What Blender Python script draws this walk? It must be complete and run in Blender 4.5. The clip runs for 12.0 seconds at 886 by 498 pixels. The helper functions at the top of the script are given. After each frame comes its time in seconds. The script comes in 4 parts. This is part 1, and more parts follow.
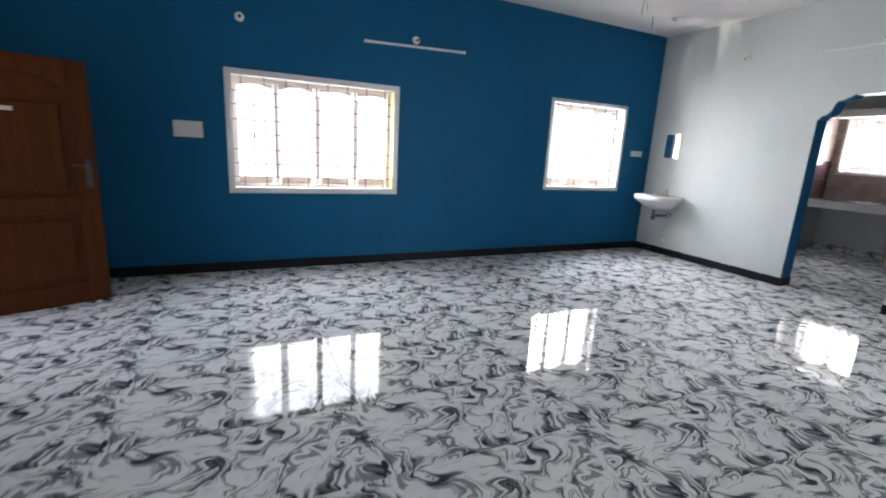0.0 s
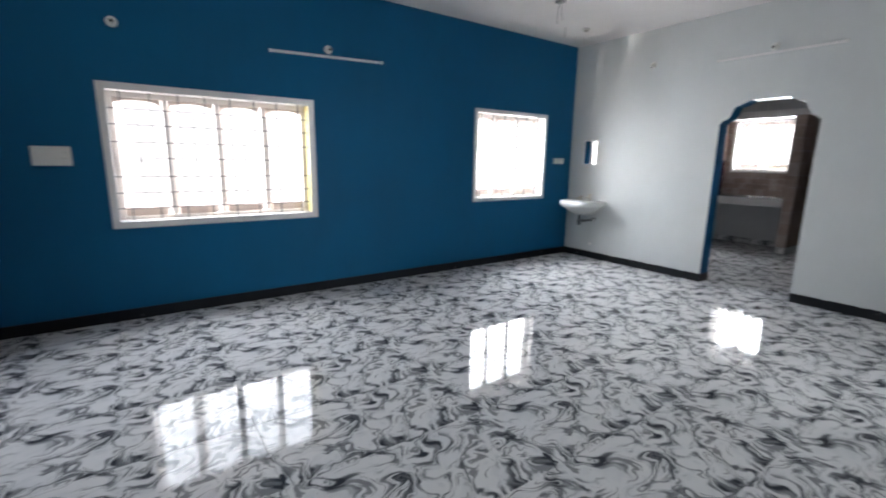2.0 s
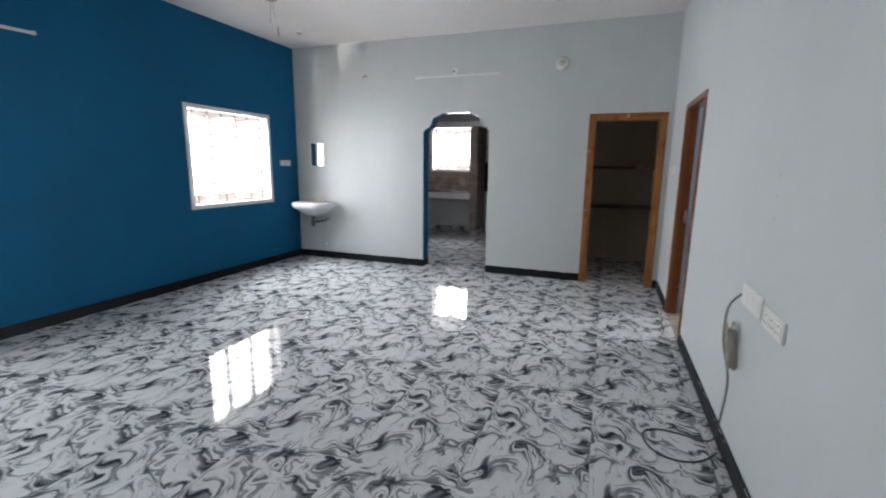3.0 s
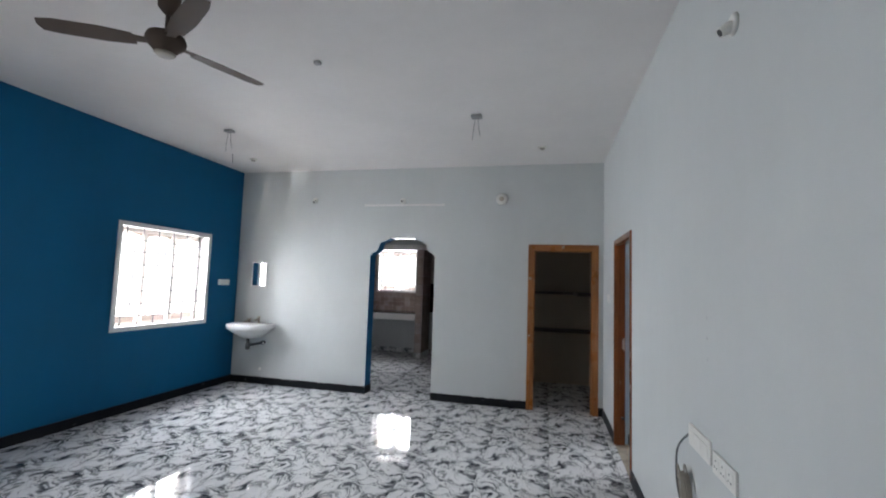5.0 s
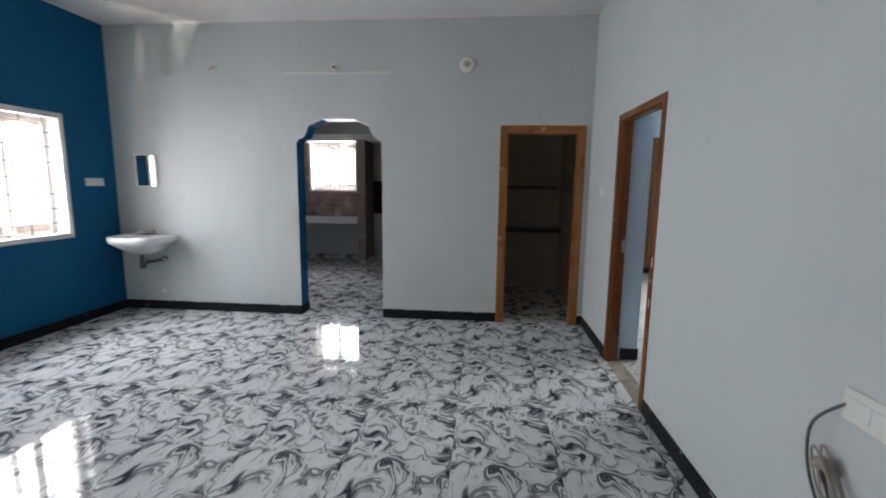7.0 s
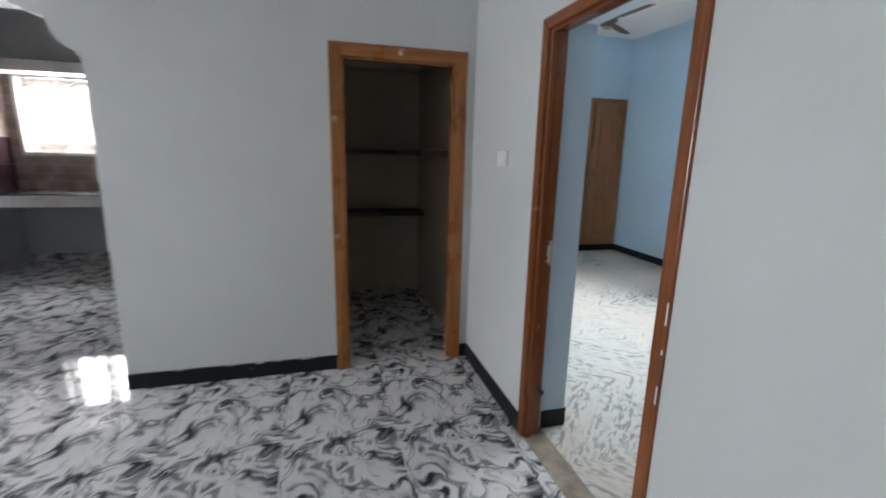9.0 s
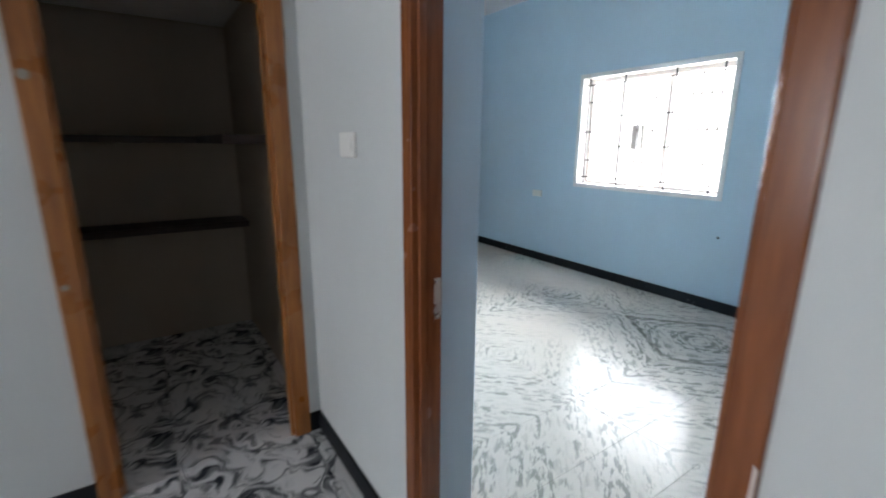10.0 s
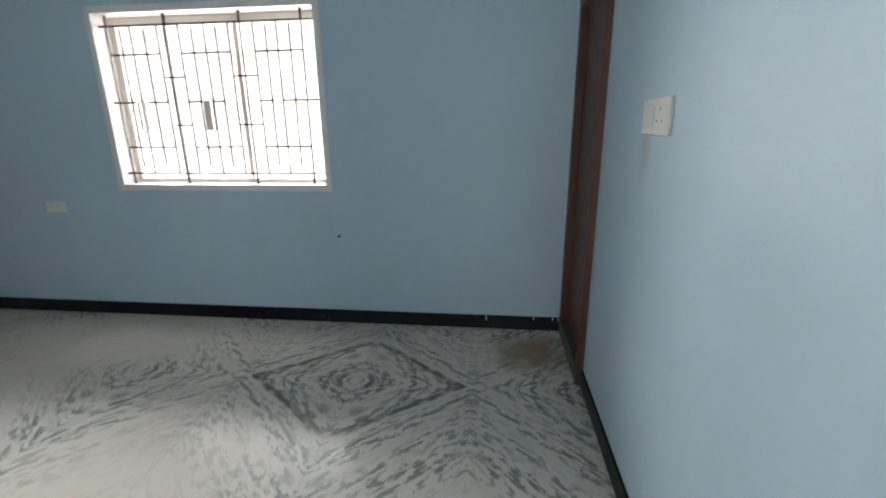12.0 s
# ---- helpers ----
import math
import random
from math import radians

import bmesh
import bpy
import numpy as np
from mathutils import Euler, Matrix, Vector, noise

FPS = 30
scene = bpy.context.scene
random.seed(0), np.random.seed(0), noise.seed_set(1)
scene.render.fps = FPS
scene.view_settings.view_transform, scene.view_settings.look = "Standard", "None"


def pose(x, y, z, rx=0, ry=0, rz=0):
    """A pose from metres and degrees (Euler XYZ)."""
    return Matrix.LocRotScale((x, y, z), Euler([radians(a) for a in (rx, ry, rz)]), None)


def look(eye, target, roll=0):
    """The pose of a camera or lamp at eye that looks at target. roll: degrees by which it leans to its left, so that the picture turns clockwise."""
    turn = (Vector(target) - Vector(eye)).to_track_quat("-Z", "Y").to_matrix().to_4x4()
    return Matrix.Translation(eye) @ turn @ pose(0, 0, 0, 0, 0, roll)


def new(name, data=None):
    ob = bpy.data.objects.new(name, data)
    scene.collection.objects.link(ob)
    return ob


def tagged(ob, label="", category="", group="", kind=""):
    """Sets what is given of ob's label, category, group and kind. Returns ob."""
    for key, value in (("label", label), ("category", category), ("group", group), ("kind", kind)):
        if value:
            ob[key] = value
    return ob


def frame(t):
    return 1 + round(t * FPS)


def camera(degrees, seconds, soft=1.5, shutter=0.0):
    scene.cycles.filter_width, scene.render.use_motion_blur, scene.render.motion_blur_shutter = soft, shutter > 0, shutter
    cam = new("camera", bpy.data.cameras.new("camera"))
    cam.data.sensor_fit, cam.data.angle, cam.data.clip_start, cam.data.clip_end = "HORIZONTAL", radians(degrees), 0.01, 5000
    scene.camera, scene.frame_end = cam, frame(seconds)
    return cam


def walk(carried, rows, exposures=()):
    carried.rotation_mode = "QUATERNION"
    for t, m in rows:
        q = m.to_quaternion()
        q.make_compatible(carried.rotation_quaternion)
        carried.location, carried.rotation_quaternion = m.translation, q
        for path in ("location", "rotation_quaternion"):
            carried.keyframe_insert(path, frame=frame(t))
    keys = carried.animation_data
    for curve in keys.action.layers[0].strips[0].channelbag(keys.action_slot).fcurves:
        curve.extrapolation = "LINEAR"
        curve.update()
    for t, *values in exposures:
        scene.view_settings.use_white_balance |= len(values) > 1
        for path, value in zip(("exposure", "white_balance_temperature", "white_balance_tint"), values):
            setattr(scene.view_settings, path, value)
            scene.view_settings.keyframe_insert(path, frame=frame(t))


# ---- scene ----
cam = camera(90.3, 12.0, 1.9, 0.45)
PATH = [
    (0, (5.015, -5.862, 1.386), (3.256, -5.021, 0.943), 3.2),
    (0.5, (4.764, -5.872, 1.419), (3.089, -4.87, 0.98), 1.8),
    (1, (4.689, -5.845, 1.419), (3.024, -4.818, 1.003), 0.4),
    (1.5, (4.712, -5.778, 1.43), (3.037, -4.763, 1.026), 0.3),
    (2, (4.693, -5.75, 1.449), (3.089, -4.622, 1.056), 0.9),
    (2.5, (4.656, -5.776, 1.474), (3.554, -4.15, 1.096), 0.1),
    (3, (4.6, -5.853, 1.459), (3.925, -4.007, 1.087), 0.7),
    (3.5, (4.64, -5.85, 1.445), (4.102, -3.958, 1.085), 0.5),
    (3.7, (4.644, -5.852, 1.452), (4.168, -3.939, 1.116), 0.0),
    (5.3, (4.541, -5.811, 1.558), (4.091, -3.873, 1.756), 2.3),
    (5.5, (4.513, -5.751, 1.528), (4.089, -3.797, 1.558), 2.5),
    (6, (4.426, -5.47, 1.504), (4.029, -3.515, 1.371), 2.1),
    (6.5, (4.31, -5.135, 1.476), (3.947, -3.179, 1.27), 2.1),
    (7, (4.186, -4.73, 1.487), (4.008, -2.759, 1.198), 0.7),
    (7.2, (4.172, -4.559, 1.447), (4.039, -2.587, 1.136), 0.5),
    (8.8, (4.253, -3.042, 1.468), (4.662, -1.136, 1.051), 1.26),
    (9, (4.288, -2.882, 1.468), (4.805, -0.998, 1.042), 1.3),
    (9.5, (4.423, -2.428, 1.488), (5.34, -0.692, 1.022), 0.87),
    (10, (4.656, -2.042, 1.449), (5.74, -0.434, 0.988), 0.48),
    (10.2, (4.761, -1.890, 1.457), (5.945, -0.393, 0.988), 1.1),
    (10.5, (4.915, -1.69, 1.473), (6.401, -0.461, 0.97), 1.32),
    (10.8, (5.096, -1.531, 1.411), (6.814, -0.700, 0.917), 0.3),
    (11, (5.24, -1.468, 1.386), (7.058, -0.815, 0.866), 0.5),
    (11.2, (5.384, -1.431, 1.392), (7.213, -0.886, 0.873), 0.6),
    (11.5, (5.553, -1.399, 1.406), (7.437, -1.011, 0.86), 1.1),
    (12, (5.837, -1.331, 1.424), (7.749, -1.11, 0.882), -0.6),
]
walk(cam, [(t, look(eye, target, roll)) for t, eye, target, roll in PATH],
     [(0, 1.32, 6500, 10), (0.5, 1.26, 6500, 10), (2, 1.16, 6450, 10), (2.5, 0.68, 6500, 10), (3, 1.28, 6500, 10), (5.5, 1.13, 6400, 10), (6.5, 1.11, 6450, 10), (7, 0.92, 6550, 10), (9, 1.22, 6580, 10), (9.5, 1.22, 6550, 10), (10, 1.15, 6450, 10), (10.5, 1.38, 6270, 6), (11, 0.93, 6350, 7), (11.5, 0.58, 6600, 12), (12, 0.38, 7150, 10)])

# ---- light ----
world = bpy.data.worlds.new("world")
scene.world = world
world.use_nodes = True
wn = world.node_tree.nodes
sky = wn.new("ShaderNodeTexSky")
sky.sky_type = "NISHITA"
sky.sun_disc = False
sky.sun_elevation = radians(76)
sky.sun_rotation = radians(225)
sky.air_density, sky.dust_density = 1.0, 3.0
wn["Background"].inputs[1].default_value = 0.15
world.node_tree.links.new(sky.outputs[0], wn["Background"].inputs[0])

sun = new("sun", bpy.data.lights.new("sun", "SUN"))
sun.data.energy, sun.data.angle, sun.data.color = 4.0, radians(0.6), (1, 0.95, 0.88)
sun.matrix_world = look((0, 0, 0), (0.171, 0.171, -0.97))


def sky_lamp(name, eye, target, width, height, radiance, color=(0.90, 0.94, 1.0)):
    """Daylight standing in for the sky in front of a window."""
    lamp = new(name, bpy.data.lights.new(name, "AREA"))
    lamp.data.shape, lamp.data.size, lamp.data.size_y = "RECTANGLE", width, height
    lamp.data.energy, lamp.data.color = radiance * math.pi * width * height, color
    lamp.matrix_world = look(eye, target)
    return lamp


SKY = 9.0
sky_lamp("window_daylight", (-0.85, -4.65, 2.0), (0, -4.65, 1.65), 3.5, 1.9, SKY * 0.84)
sky_lamp("window_daylight", (-0.85, -0.75, 1.9), (0, -0.75, 1.6), 3.7, 1.9, SKY * 1.95)
sky_lamp("window_daylight", (1.26, 4.6, 2.1), (1.26, 3.75, 1.8), 1.9, 1.9, SKY * 2.8)
# area lamp added before the neighbour's wall, brighter than its sunlight, lighting the bedroom
sky_lamp("house_wall_lamp", (13.9, 2.4, 3.0), (8.7, 2.4, 3.0), 10.0, 6.6, 27.0, (0.92, 0.95, 1.0))
sky_lamp("door_daylight", (1.5, -9.2, 1.6), (1.5, -7.8, 1.1), 1.6, 2.2, 1.0)

# spot lamp added below the corner window, for reflected sunlight on the grey wall
glint = new("sun_glint", bpy.data.lights.new("sun_glint", "SPOT"))
glint.data.energy, glint.data.spot_size, glint.data.spot_blend, glint.data.shadow_soft_size, glint.data.color = 210, radians(17), 0.7, 0.025, (1, 0.96, 0.9)
glint.matrix_world = look((-0.8, -2.6, 0.05), (0.86, 0.0, 2.95))


# ---- materials ----
def material(name, rough=0.6, metal=0.0, base=(0.8, 0.8, 0.8), spec=0.5):
    m = bpy.data.materials.new(name)
    m.use_nodes = True
    b = m.node_tree.nodes["Principled BSDF"]
    b.inputs["Base Color"].default_value = (*base, 1)
    b.inputs["Roughness"].default_value, b.inputs["Metallic"].default_value = rough, metal
    b.inputs["Specular IOR Level"].default_value = spec
    return m, m.node_tree.nodes, m.node_tree.links, b


def node(nodes, kind, **values):
    n = nodes.new(kind)
    for key, value in values.items():
        n.inputs[key.replace("_", " ")].default_value = value
    return n


def math_node(nodes, links, op, a, b=None, clamp=False):
    n = nodes.new("ShaderNodeMath")
    n.operation, n.use_clamp = op, clamp
    for i, v in enumerate((a, b)):
        if v is None:
            continue
        if isinstance(v, (int, float)):
            n.inputs[i].default_value = v
        else:
            links.new(v, n.inputs[i])
    return n.outputs[0]


def ramp(nodes, links, fac, stops):
    r = nodes.new("ShaderNodeValToRGB")
    e = r.color_ramp.elements
    while len(e) < len(stops):
        e.new(0.5)
    for el, (p, c) in zip(e, stops):
        el.position = p
        el.color = (*c, 1) if isinstance(c, tuple) else (c, c, c, 1)
    links.new(fac, r.inputs[0])
    return r.outputs[0]


def mix(nodes, links, fac, a, b, mode="MIX"):
    n = nodes.new("ShaderNodeMix")
    n.data_type, n.blend_type = "RGBA", mode
    for i, v in ((0, fac), (6, a), (7, b)):
        if isinstance(v, (int, float)):
            n.inputs[i].default_value = v
        elif isinstance(v, tuple):
            n.inputs[i].default_value = (*v, 1)
        else:
            links.new(v, n.inputs[i])
    return n.outputs[2]


def bump(nodes, links, b, height, strength, distance=0.002):
    n = node(nodes, "ShaderNodeBump", Strength=strength, Distance=distance)
    links.new(height, n.inputs["Height"])
    links.new(n.outputs[0], b.inputs["Normal"])


def position(nodes):
    return nodes.new("ShaderNodeNewGeometry").outputs["Position"]


def noise_at(nodes, links, co, scale, detail=3.0, rough=0.55, distort=0.0):
    n = node(nodes, "ShaderNodeTexNoise", Scale=scale, Detail=detail, Roughness=rough, Distortion=distort)
    links.new(co, n.inputs["Vector"])
    return n


def scaled(nodes, links, co, s):
    n = nodes.new("ShaderNodeVectorMath")
    n.operation = "MULTIPLY"
    links.new(co, n.inputs[0])
    n.inputs[1].default_value = s
    return n.outputs[0]


def wall_paint(name, base, rough=0.55, marks=0.06, dirt=(0.35, 0.33, 0.30), dirt_amount=0.25, spec=0.4):
    """Rolled emulsion paint with faint roller bands, patches and a few scuffs."""
    m, n, l, b = material(name, rough, 0, base, spec)
    p = position(n)
    patch = noise_at(n, l, p, 1.3, 4).outputs[0]
    fine = noise_at(n, l, scaled(n, l, p, (9, 9, 2.2)), 1.0, 3).outputs[0]
    tone = math_node(n, l, "ADD", math_node(n, l, "MULTIPLY", patch, 0.8), math_node(n, l, "MULTIPLY", fine, 0.2))
    low = tuple(c * (1 - marks * 2) for c in base)
    high = tuple(min(1, c * (1 + marks)) for c in base)
    c1 = ramp(n, l, tone, [(0.3, low), (0.7, high)])
    spots = noise_at(n, l, p, 6.0, 6, 0.7).outputs[0]
    scuff = ramp(n, l, spots, [(0.66, 0.0), (0.76, dirt_amount)])
    l.new(mix(n, l, scuff, c1, dirt), b.inputs["Base Color"])
    l.new(ramp(n, l, patch, [(0.3, rough - 0.08), (0.7, rough + 0.1)]), b.inputs["Roughness"])
    grain = noise_at(n, l, p, 220.0, 4).outputs[0]
    bump(n, l, b, math_node(n, l, "ADD", grain, math_node(n, l, "MULTIPLY", spots, 1.5)), 0.12, 0.0015)
    return m


def wood(name, dark, light, rough=0.3, along="z", gloss=0.5):
    """Varnished or painted joinery with grain running along one axis."""
    m, n, l, b = material(name, rough, 0, light, gloss)
    p = n.new("ShaderNodeTexCoord").outputs["Object"]
    s = {"x": (0.9, 14, 14), "y": (14, 0.9, 14), "z": (14, 14, 0.9)}[along]
    q = scaled(n, l, p, s)
    g = noise_at(n, l, q, 2.2, 5, 0.6, 0.4).outputs[0]
    f = noise_at(n, l, q, 14.0, 3, 0.6).outputs[0]
    t = math_node(n, l, "ADD", math_node(n, l, "MULTIPLY", g, 0.7), math_node(n, l, "MULTIPLY", f, 0.3))
    l.new(ramp(n, l, t, [(0.32, dark), (0.62, light)]), b.inputs["Base Color"])
    l.new(ramp(n, l, noise_at(n, l, p, 5.0, 3).outputs[0], [(0.3, max(0.05, rough - 0.04)), (0.7, rough + 0.06)]), b.inputs["Roughness"])
    bump(n, l, b, t, 0.15, 0.001)
    return m


def plain(name, base, rough=0.45, metal=0.0, vary=0.12, scale=9.0):
    m, n, l, b = material(name, rough, metal, base)
    p = position(n)
    t = noise_at(n, l, p, scale, 5, 0.6).outputs[0]
    l.new(ramp(n, l, t, [(0.3, tuple(c * (1 - vary) for c in base)), (0.7, tuple(min(1, c * (1 + vary)) for c in base))]), b.inputs["Base Color"])
    l.new(ramp(n, l, t, [(0.3, max(0.03, rough - 0.08)), (0.7, rough + 0.08)]), b.inputs["Roughness"])
    bump(n, l, b, noise_at(n, l, p, 160.0, 3).outputs[0], 0.06, 0.001)
    return m


def vector_math(nodes, links, op, a, b):
    n = nodes.new("ShaderNodeVectorMath")
    n.operation = op
    for k, v in enumerate((a, b)):
        if isinstance(v, tuple):
            n.inputs[k].default_value = v
        else:
            links.new(v, n.inputs[k])
    return n.outputs[0]


def warped(nodes, links, co, scale, amount):
    """Pushes a coordinate about by a soft noise."""
    push = vector_math(nodes, links, "SUBTRACT", noise_at(nodes, links, co, scale, 1.5, 0.45).outputs["Color"], (0.5, 0.5, 0.5))
    return vector_math(nodes, links, "ADD", co, vector_math(nodes, links, "MULTIPLY", push, (amount, amount, amount)))


def swirl_tile(name):
    """Polished porcelain tile, white with charcoal ink-like swirls; every tile carries the same print."""
    m, n, l, b = material(name, 0.06, 0, (0.8, 0.8, 0.8), 0.17)
    p = n.new("ShaderNodeTexCoord").outputs["Object"]
    q = warped(n, l, warped(n, l, scaled(n, l, p, (1.0, 0.85, 1.0)), 3.6, 0.34), 9.0, 0.09)
    flow = noise_at(n, l, q, 3.1, 1.6, 0.45, 0.5).outputs[0]
    sep = n.new("ShaderNodeSeparateXYZ")
    l.new(q, sep.inputs[0])
    comb = n.new("ShaderNodeCombineXYZ")
    l.new(math_node(n, l, "MULTIPLY", flow, 26.0), comb.inputs[0])
    l.new(math_node(n, l, "MULTIPLY", sep.outputs[0], 5.0), comb.inputs[1])
    l.new(math_node(n, l, "MULTIPLY", sep.outputs[1], 5.0), comb.inputs[2])
    ink = noise_at(n, l, comb.outputs[0], 1.0, 2.2, 0.5).outputs[0]
    fine = noise_at(n, l, scaled(n, l, comb.outputs[0], (2.6, 1.0, 1.0)), 1.0, 2.0, 0.5).outputs[0]
    where = noise_at(n, l, scaled(n, l, p, (1, 0.9, 1)), 6.0, 1.5).outputs[0]
    lean = math_node(n, l, "MULTIPLY", math_node(n, l, "SUBTRACT", where, 0.5), 0.42)
    dark = ramp(n, l, math_node(n, l, "ADD", ink, lean), [(0.545, 0.0), (0.572, 0.6), (0.62, 1.0)])
    thin = ramp(n, l, math_node(n, l, "ADD", fine, math_node(n, l, "MULTIPLY", lean, 0.8)), [(0.57, 0.0), (0.598, 0.66)])
    wash = ramp(n, l, math_node(n, l, "ADD", ink, lean), [(0.44, 0.0), (0.60, 0.5)])
    streak = ramp(n, l, fine, [(0.36, 0.62), (0.56, 1.0)])
    vein = math_node(n, l, "MAXIMUM", math_node(n, l, "MULTIPLY", dark, streak), thin)
    cloud = mix(n, l, wash, (0.725, 0.725, 0.725), (0.46, 0.48, 0.50))
    l.new(mix(n, l, vein, cloud, (0.040, 0.045, 0.056)), b.inputs["Base Color"])
    wear = noise_at(n, l, position(n), 2.4, 4).outputs[0]
    l.new(ramp(n, l, wear, [(0.3, 0.02), (0.7, 0.065)]), b.inputs["Roughness"])
    bump(n, l, b, noise_at(n, l, position(n), 3.0, 2).outputs[0], 0.05, 0.004)
    return m


def book_marble(name):
    """Greenish white marble slabs laid book-matched, so that the flecks form nested diamonds."""
    m, n, l, b = material(name, 0.26, 0, (0.6, 0.6, 0.56), 0.058)
    sep = n.new("ShaderNodeSeparateXYZ")
    p = position(n)
    wob = noise_at(n, l, p, 2.5, 3).outputs["Color"]
    sub = n.new("ShaderNodeVectorMath")
    sub.operation = "SUBTRACT"
    l.new(wob, sub.inputs[0])
    sub.inputs[1].default_value = (0.5, 0.5, 0.5)
    add = n.new("ShaderNodeVectorMath")
    add.operation = "ADD"
    l.new(p, add.inputs[0])
    l.new(scaled(n, l, sub.outputs[0], (0.035, 0.035, 0)), add.inputs[1])
    l.new(add.outputs[0], sep.inputs[0])
    dx = math_node(n, l, "PINGPONG", math_node(n, l, "SUBTRACT", sep.outputs[0], 8.02), 1.4)
    dy = math_node(n, l, "PINGPONG", math_node(n, l, "ADD", sep.outputs[1], 0.56), 0.68)
    comb = n.new("ShaderNodeCombineXYZ")
    l.new(math_node(n, l, "ADD", dx, dy), comb.inputs[0])
    l.new(math_node(n, l, "SUBTRACT", dx, dy), comb.inputs[1])
    fleck = noise_at(n, l, scaled(n, l, comb.outputs[0], (14, 4.4, 1)), 1.9, 5, 0.65, 0.3).outputs[0]
    band = noise_at(n, l, scaled(n, l, comb.outputs[0], (7, 0.7, 1)), 1.1, 3, 0.6).outputs[0]
    clean = math_node(n, l, "MULTIPLY", math_node(n, l, "SUBTRACT", sep.outputs[1], 0.1), 0.10)
    zone = math_node(n, l, "SUBTRACT", noise_at(n, l, p, 0.9, 2).outputs[0], math_node(n, l, "MINIMUM", clean, 0.085))
    dens = math_node(n, l, "MULTIPLY", ramp(n, l, band, [(0.40, 0.1), (0.54, 1.0)]), ramp(n, l, zone, [(0.36, 0.14), (0.53, 1.0)]))
    dens = math_node(n, l, "MULTIPLY", dens, ramp(n, l, math_node(n, l, "MULTIPLY", sep.outputs[0], 0.1), [(0.64, 0.8), (0.75, 1.0)]))
    f = math_node(n, l, "MULTIPLY", ramp(n, l, fleck, [(0.495, 0.0), (0.545, 0.95)]), dens, True)
    wander = math_node(n, l, "MULTIPLY", math_node(n, l, "SUBTRACT", noise_at(n, l, comb.outputs[0], 7.0, 4).outputs[0], 0.5), 0.05)
    ax = math_node(n, l, "ABSOLUTE", math_node(n, l, "SUBTRACT", sep.outputs[0], 8.02))
    ay = math_node(n, l, "MULTIPLY", math_node(n, l, "ABSOLUTE", math_node(n, l, "ADD", sep.outputs[1], 0.56)), 0.8)
    reach = math_node(n, l, "ADD", math_node(n, l, "ADD", ax, ay), wander)
    ring = ramp(n, l, reach, [(0.10, 0.0), (0.12, 0.7), (0.145, 0.0), (0.34, 0.0), (0.36, 0.45), (0.375, 0.0), (0.455, 0.0), (0.47, 1.0), (0.505, 1.0), (0.52, 0.0), (0.60, 0.0), (0.615, 0.6), (0.635, 0.0)])
    broken = ramp(n, l, noise_at(n, l, comb.outputs[0], 5.0, 3).outputs[0], [(0.39, 0.08), (0.555, 0.95)])
    fl = f
    f = math_node(n, l, "MULTIPLY", ring, broken)
    base = ramp(n, l, zone, [(0.35, (0.60, 0.565, 0.51)), (0.55, (0.61, 0.595, 0.55))])
    col = mix(n, l, f, mix(n, l, fl, base, (0.21, 0.225, 0.205)), (0.155, 0.16, 0.14))
    rust = n.new("ShaderNodeVectorMath")
    rust.operation = "DISTANCE"
    l.new(p, rust.inputs[0])
    rust.inputs[1].default_value = (8.45, -1.62, 0)
    edge = math_node(n, l, "ADD", rust.outputs["Value"], math_node(n, l, "MULTIPLY", noise_at(n, l, p, 6.0, 4).outputs[0], 0.5))
    stain = ramp(n, l, edge, [(0.36, 0.75), (0.56, 0.0)])
    l.new(mix(n, l, stain, col, (0.26, 0.19, 0.10)), b.inputs["Base Color"])
    l.new(ramp(n, l, noise_at(n, l, p, 3.0, 4).outputs[0], [(0.3, 0.16), (0.7, 0.24)]), b.inputs["Roughness"])
    bump(n, l, b, fleck, 0.04, 0.001)
    return m


BLUE = wall_paint("deep_blue_paint", (0.004, 0.110, 0.245), 0.62, 0.06, (0.008, 0.122, 0.26), 0.15, 0.2)
GREY = wall_paint("pale_grey_paint", (0.588, 0.609, 0.603), 0.6, 0.03, (0.50, 0.51, 0.50), 0.25)
SKYBLUE = wall_paint("sky_blue_paint", (0.50, 0.64, 0.735), 0.5, 0.03, (0.44, 0.56, 0.65), 0.2)


def mark_on(mat, centre, spread, color, strength, edge0, edge1, rough_edge=0.35, scale=5.0):
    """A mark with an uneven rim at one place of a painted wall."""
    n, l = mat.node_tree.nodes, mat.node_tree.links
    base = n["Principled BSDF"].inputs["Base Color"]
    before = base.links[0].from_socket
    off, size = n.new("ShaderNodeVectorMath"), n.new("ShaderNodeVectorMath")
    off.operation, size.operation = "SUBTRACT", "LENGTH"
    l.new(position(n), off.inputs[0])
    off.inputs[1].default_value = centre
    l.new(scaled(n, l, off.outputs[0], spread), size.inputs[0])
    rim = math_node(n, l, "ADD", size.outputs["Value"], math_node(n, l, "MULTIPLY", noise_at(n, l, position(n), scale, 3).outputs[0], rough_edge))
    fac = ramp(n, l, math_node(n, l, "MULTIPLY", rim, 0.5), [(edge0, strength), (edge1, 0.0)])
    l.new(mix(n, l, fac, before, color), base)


# a darker patch high on the window wall, and finger marks below the switch
mark_on(SKYBLUE, (8.79, -1.38, 2.62), (20, 1.65, 2.5), (0.24, 0.43, 0.55), 1.0, 0.55, 0.575)
mark_on(SKYBLUE, (7.47, -1.85, 1.33), (13, 20, 6.5), (0.30, 0.32, 0.31), 0.45, 0.12, 0.62, 0.5, 14.0)
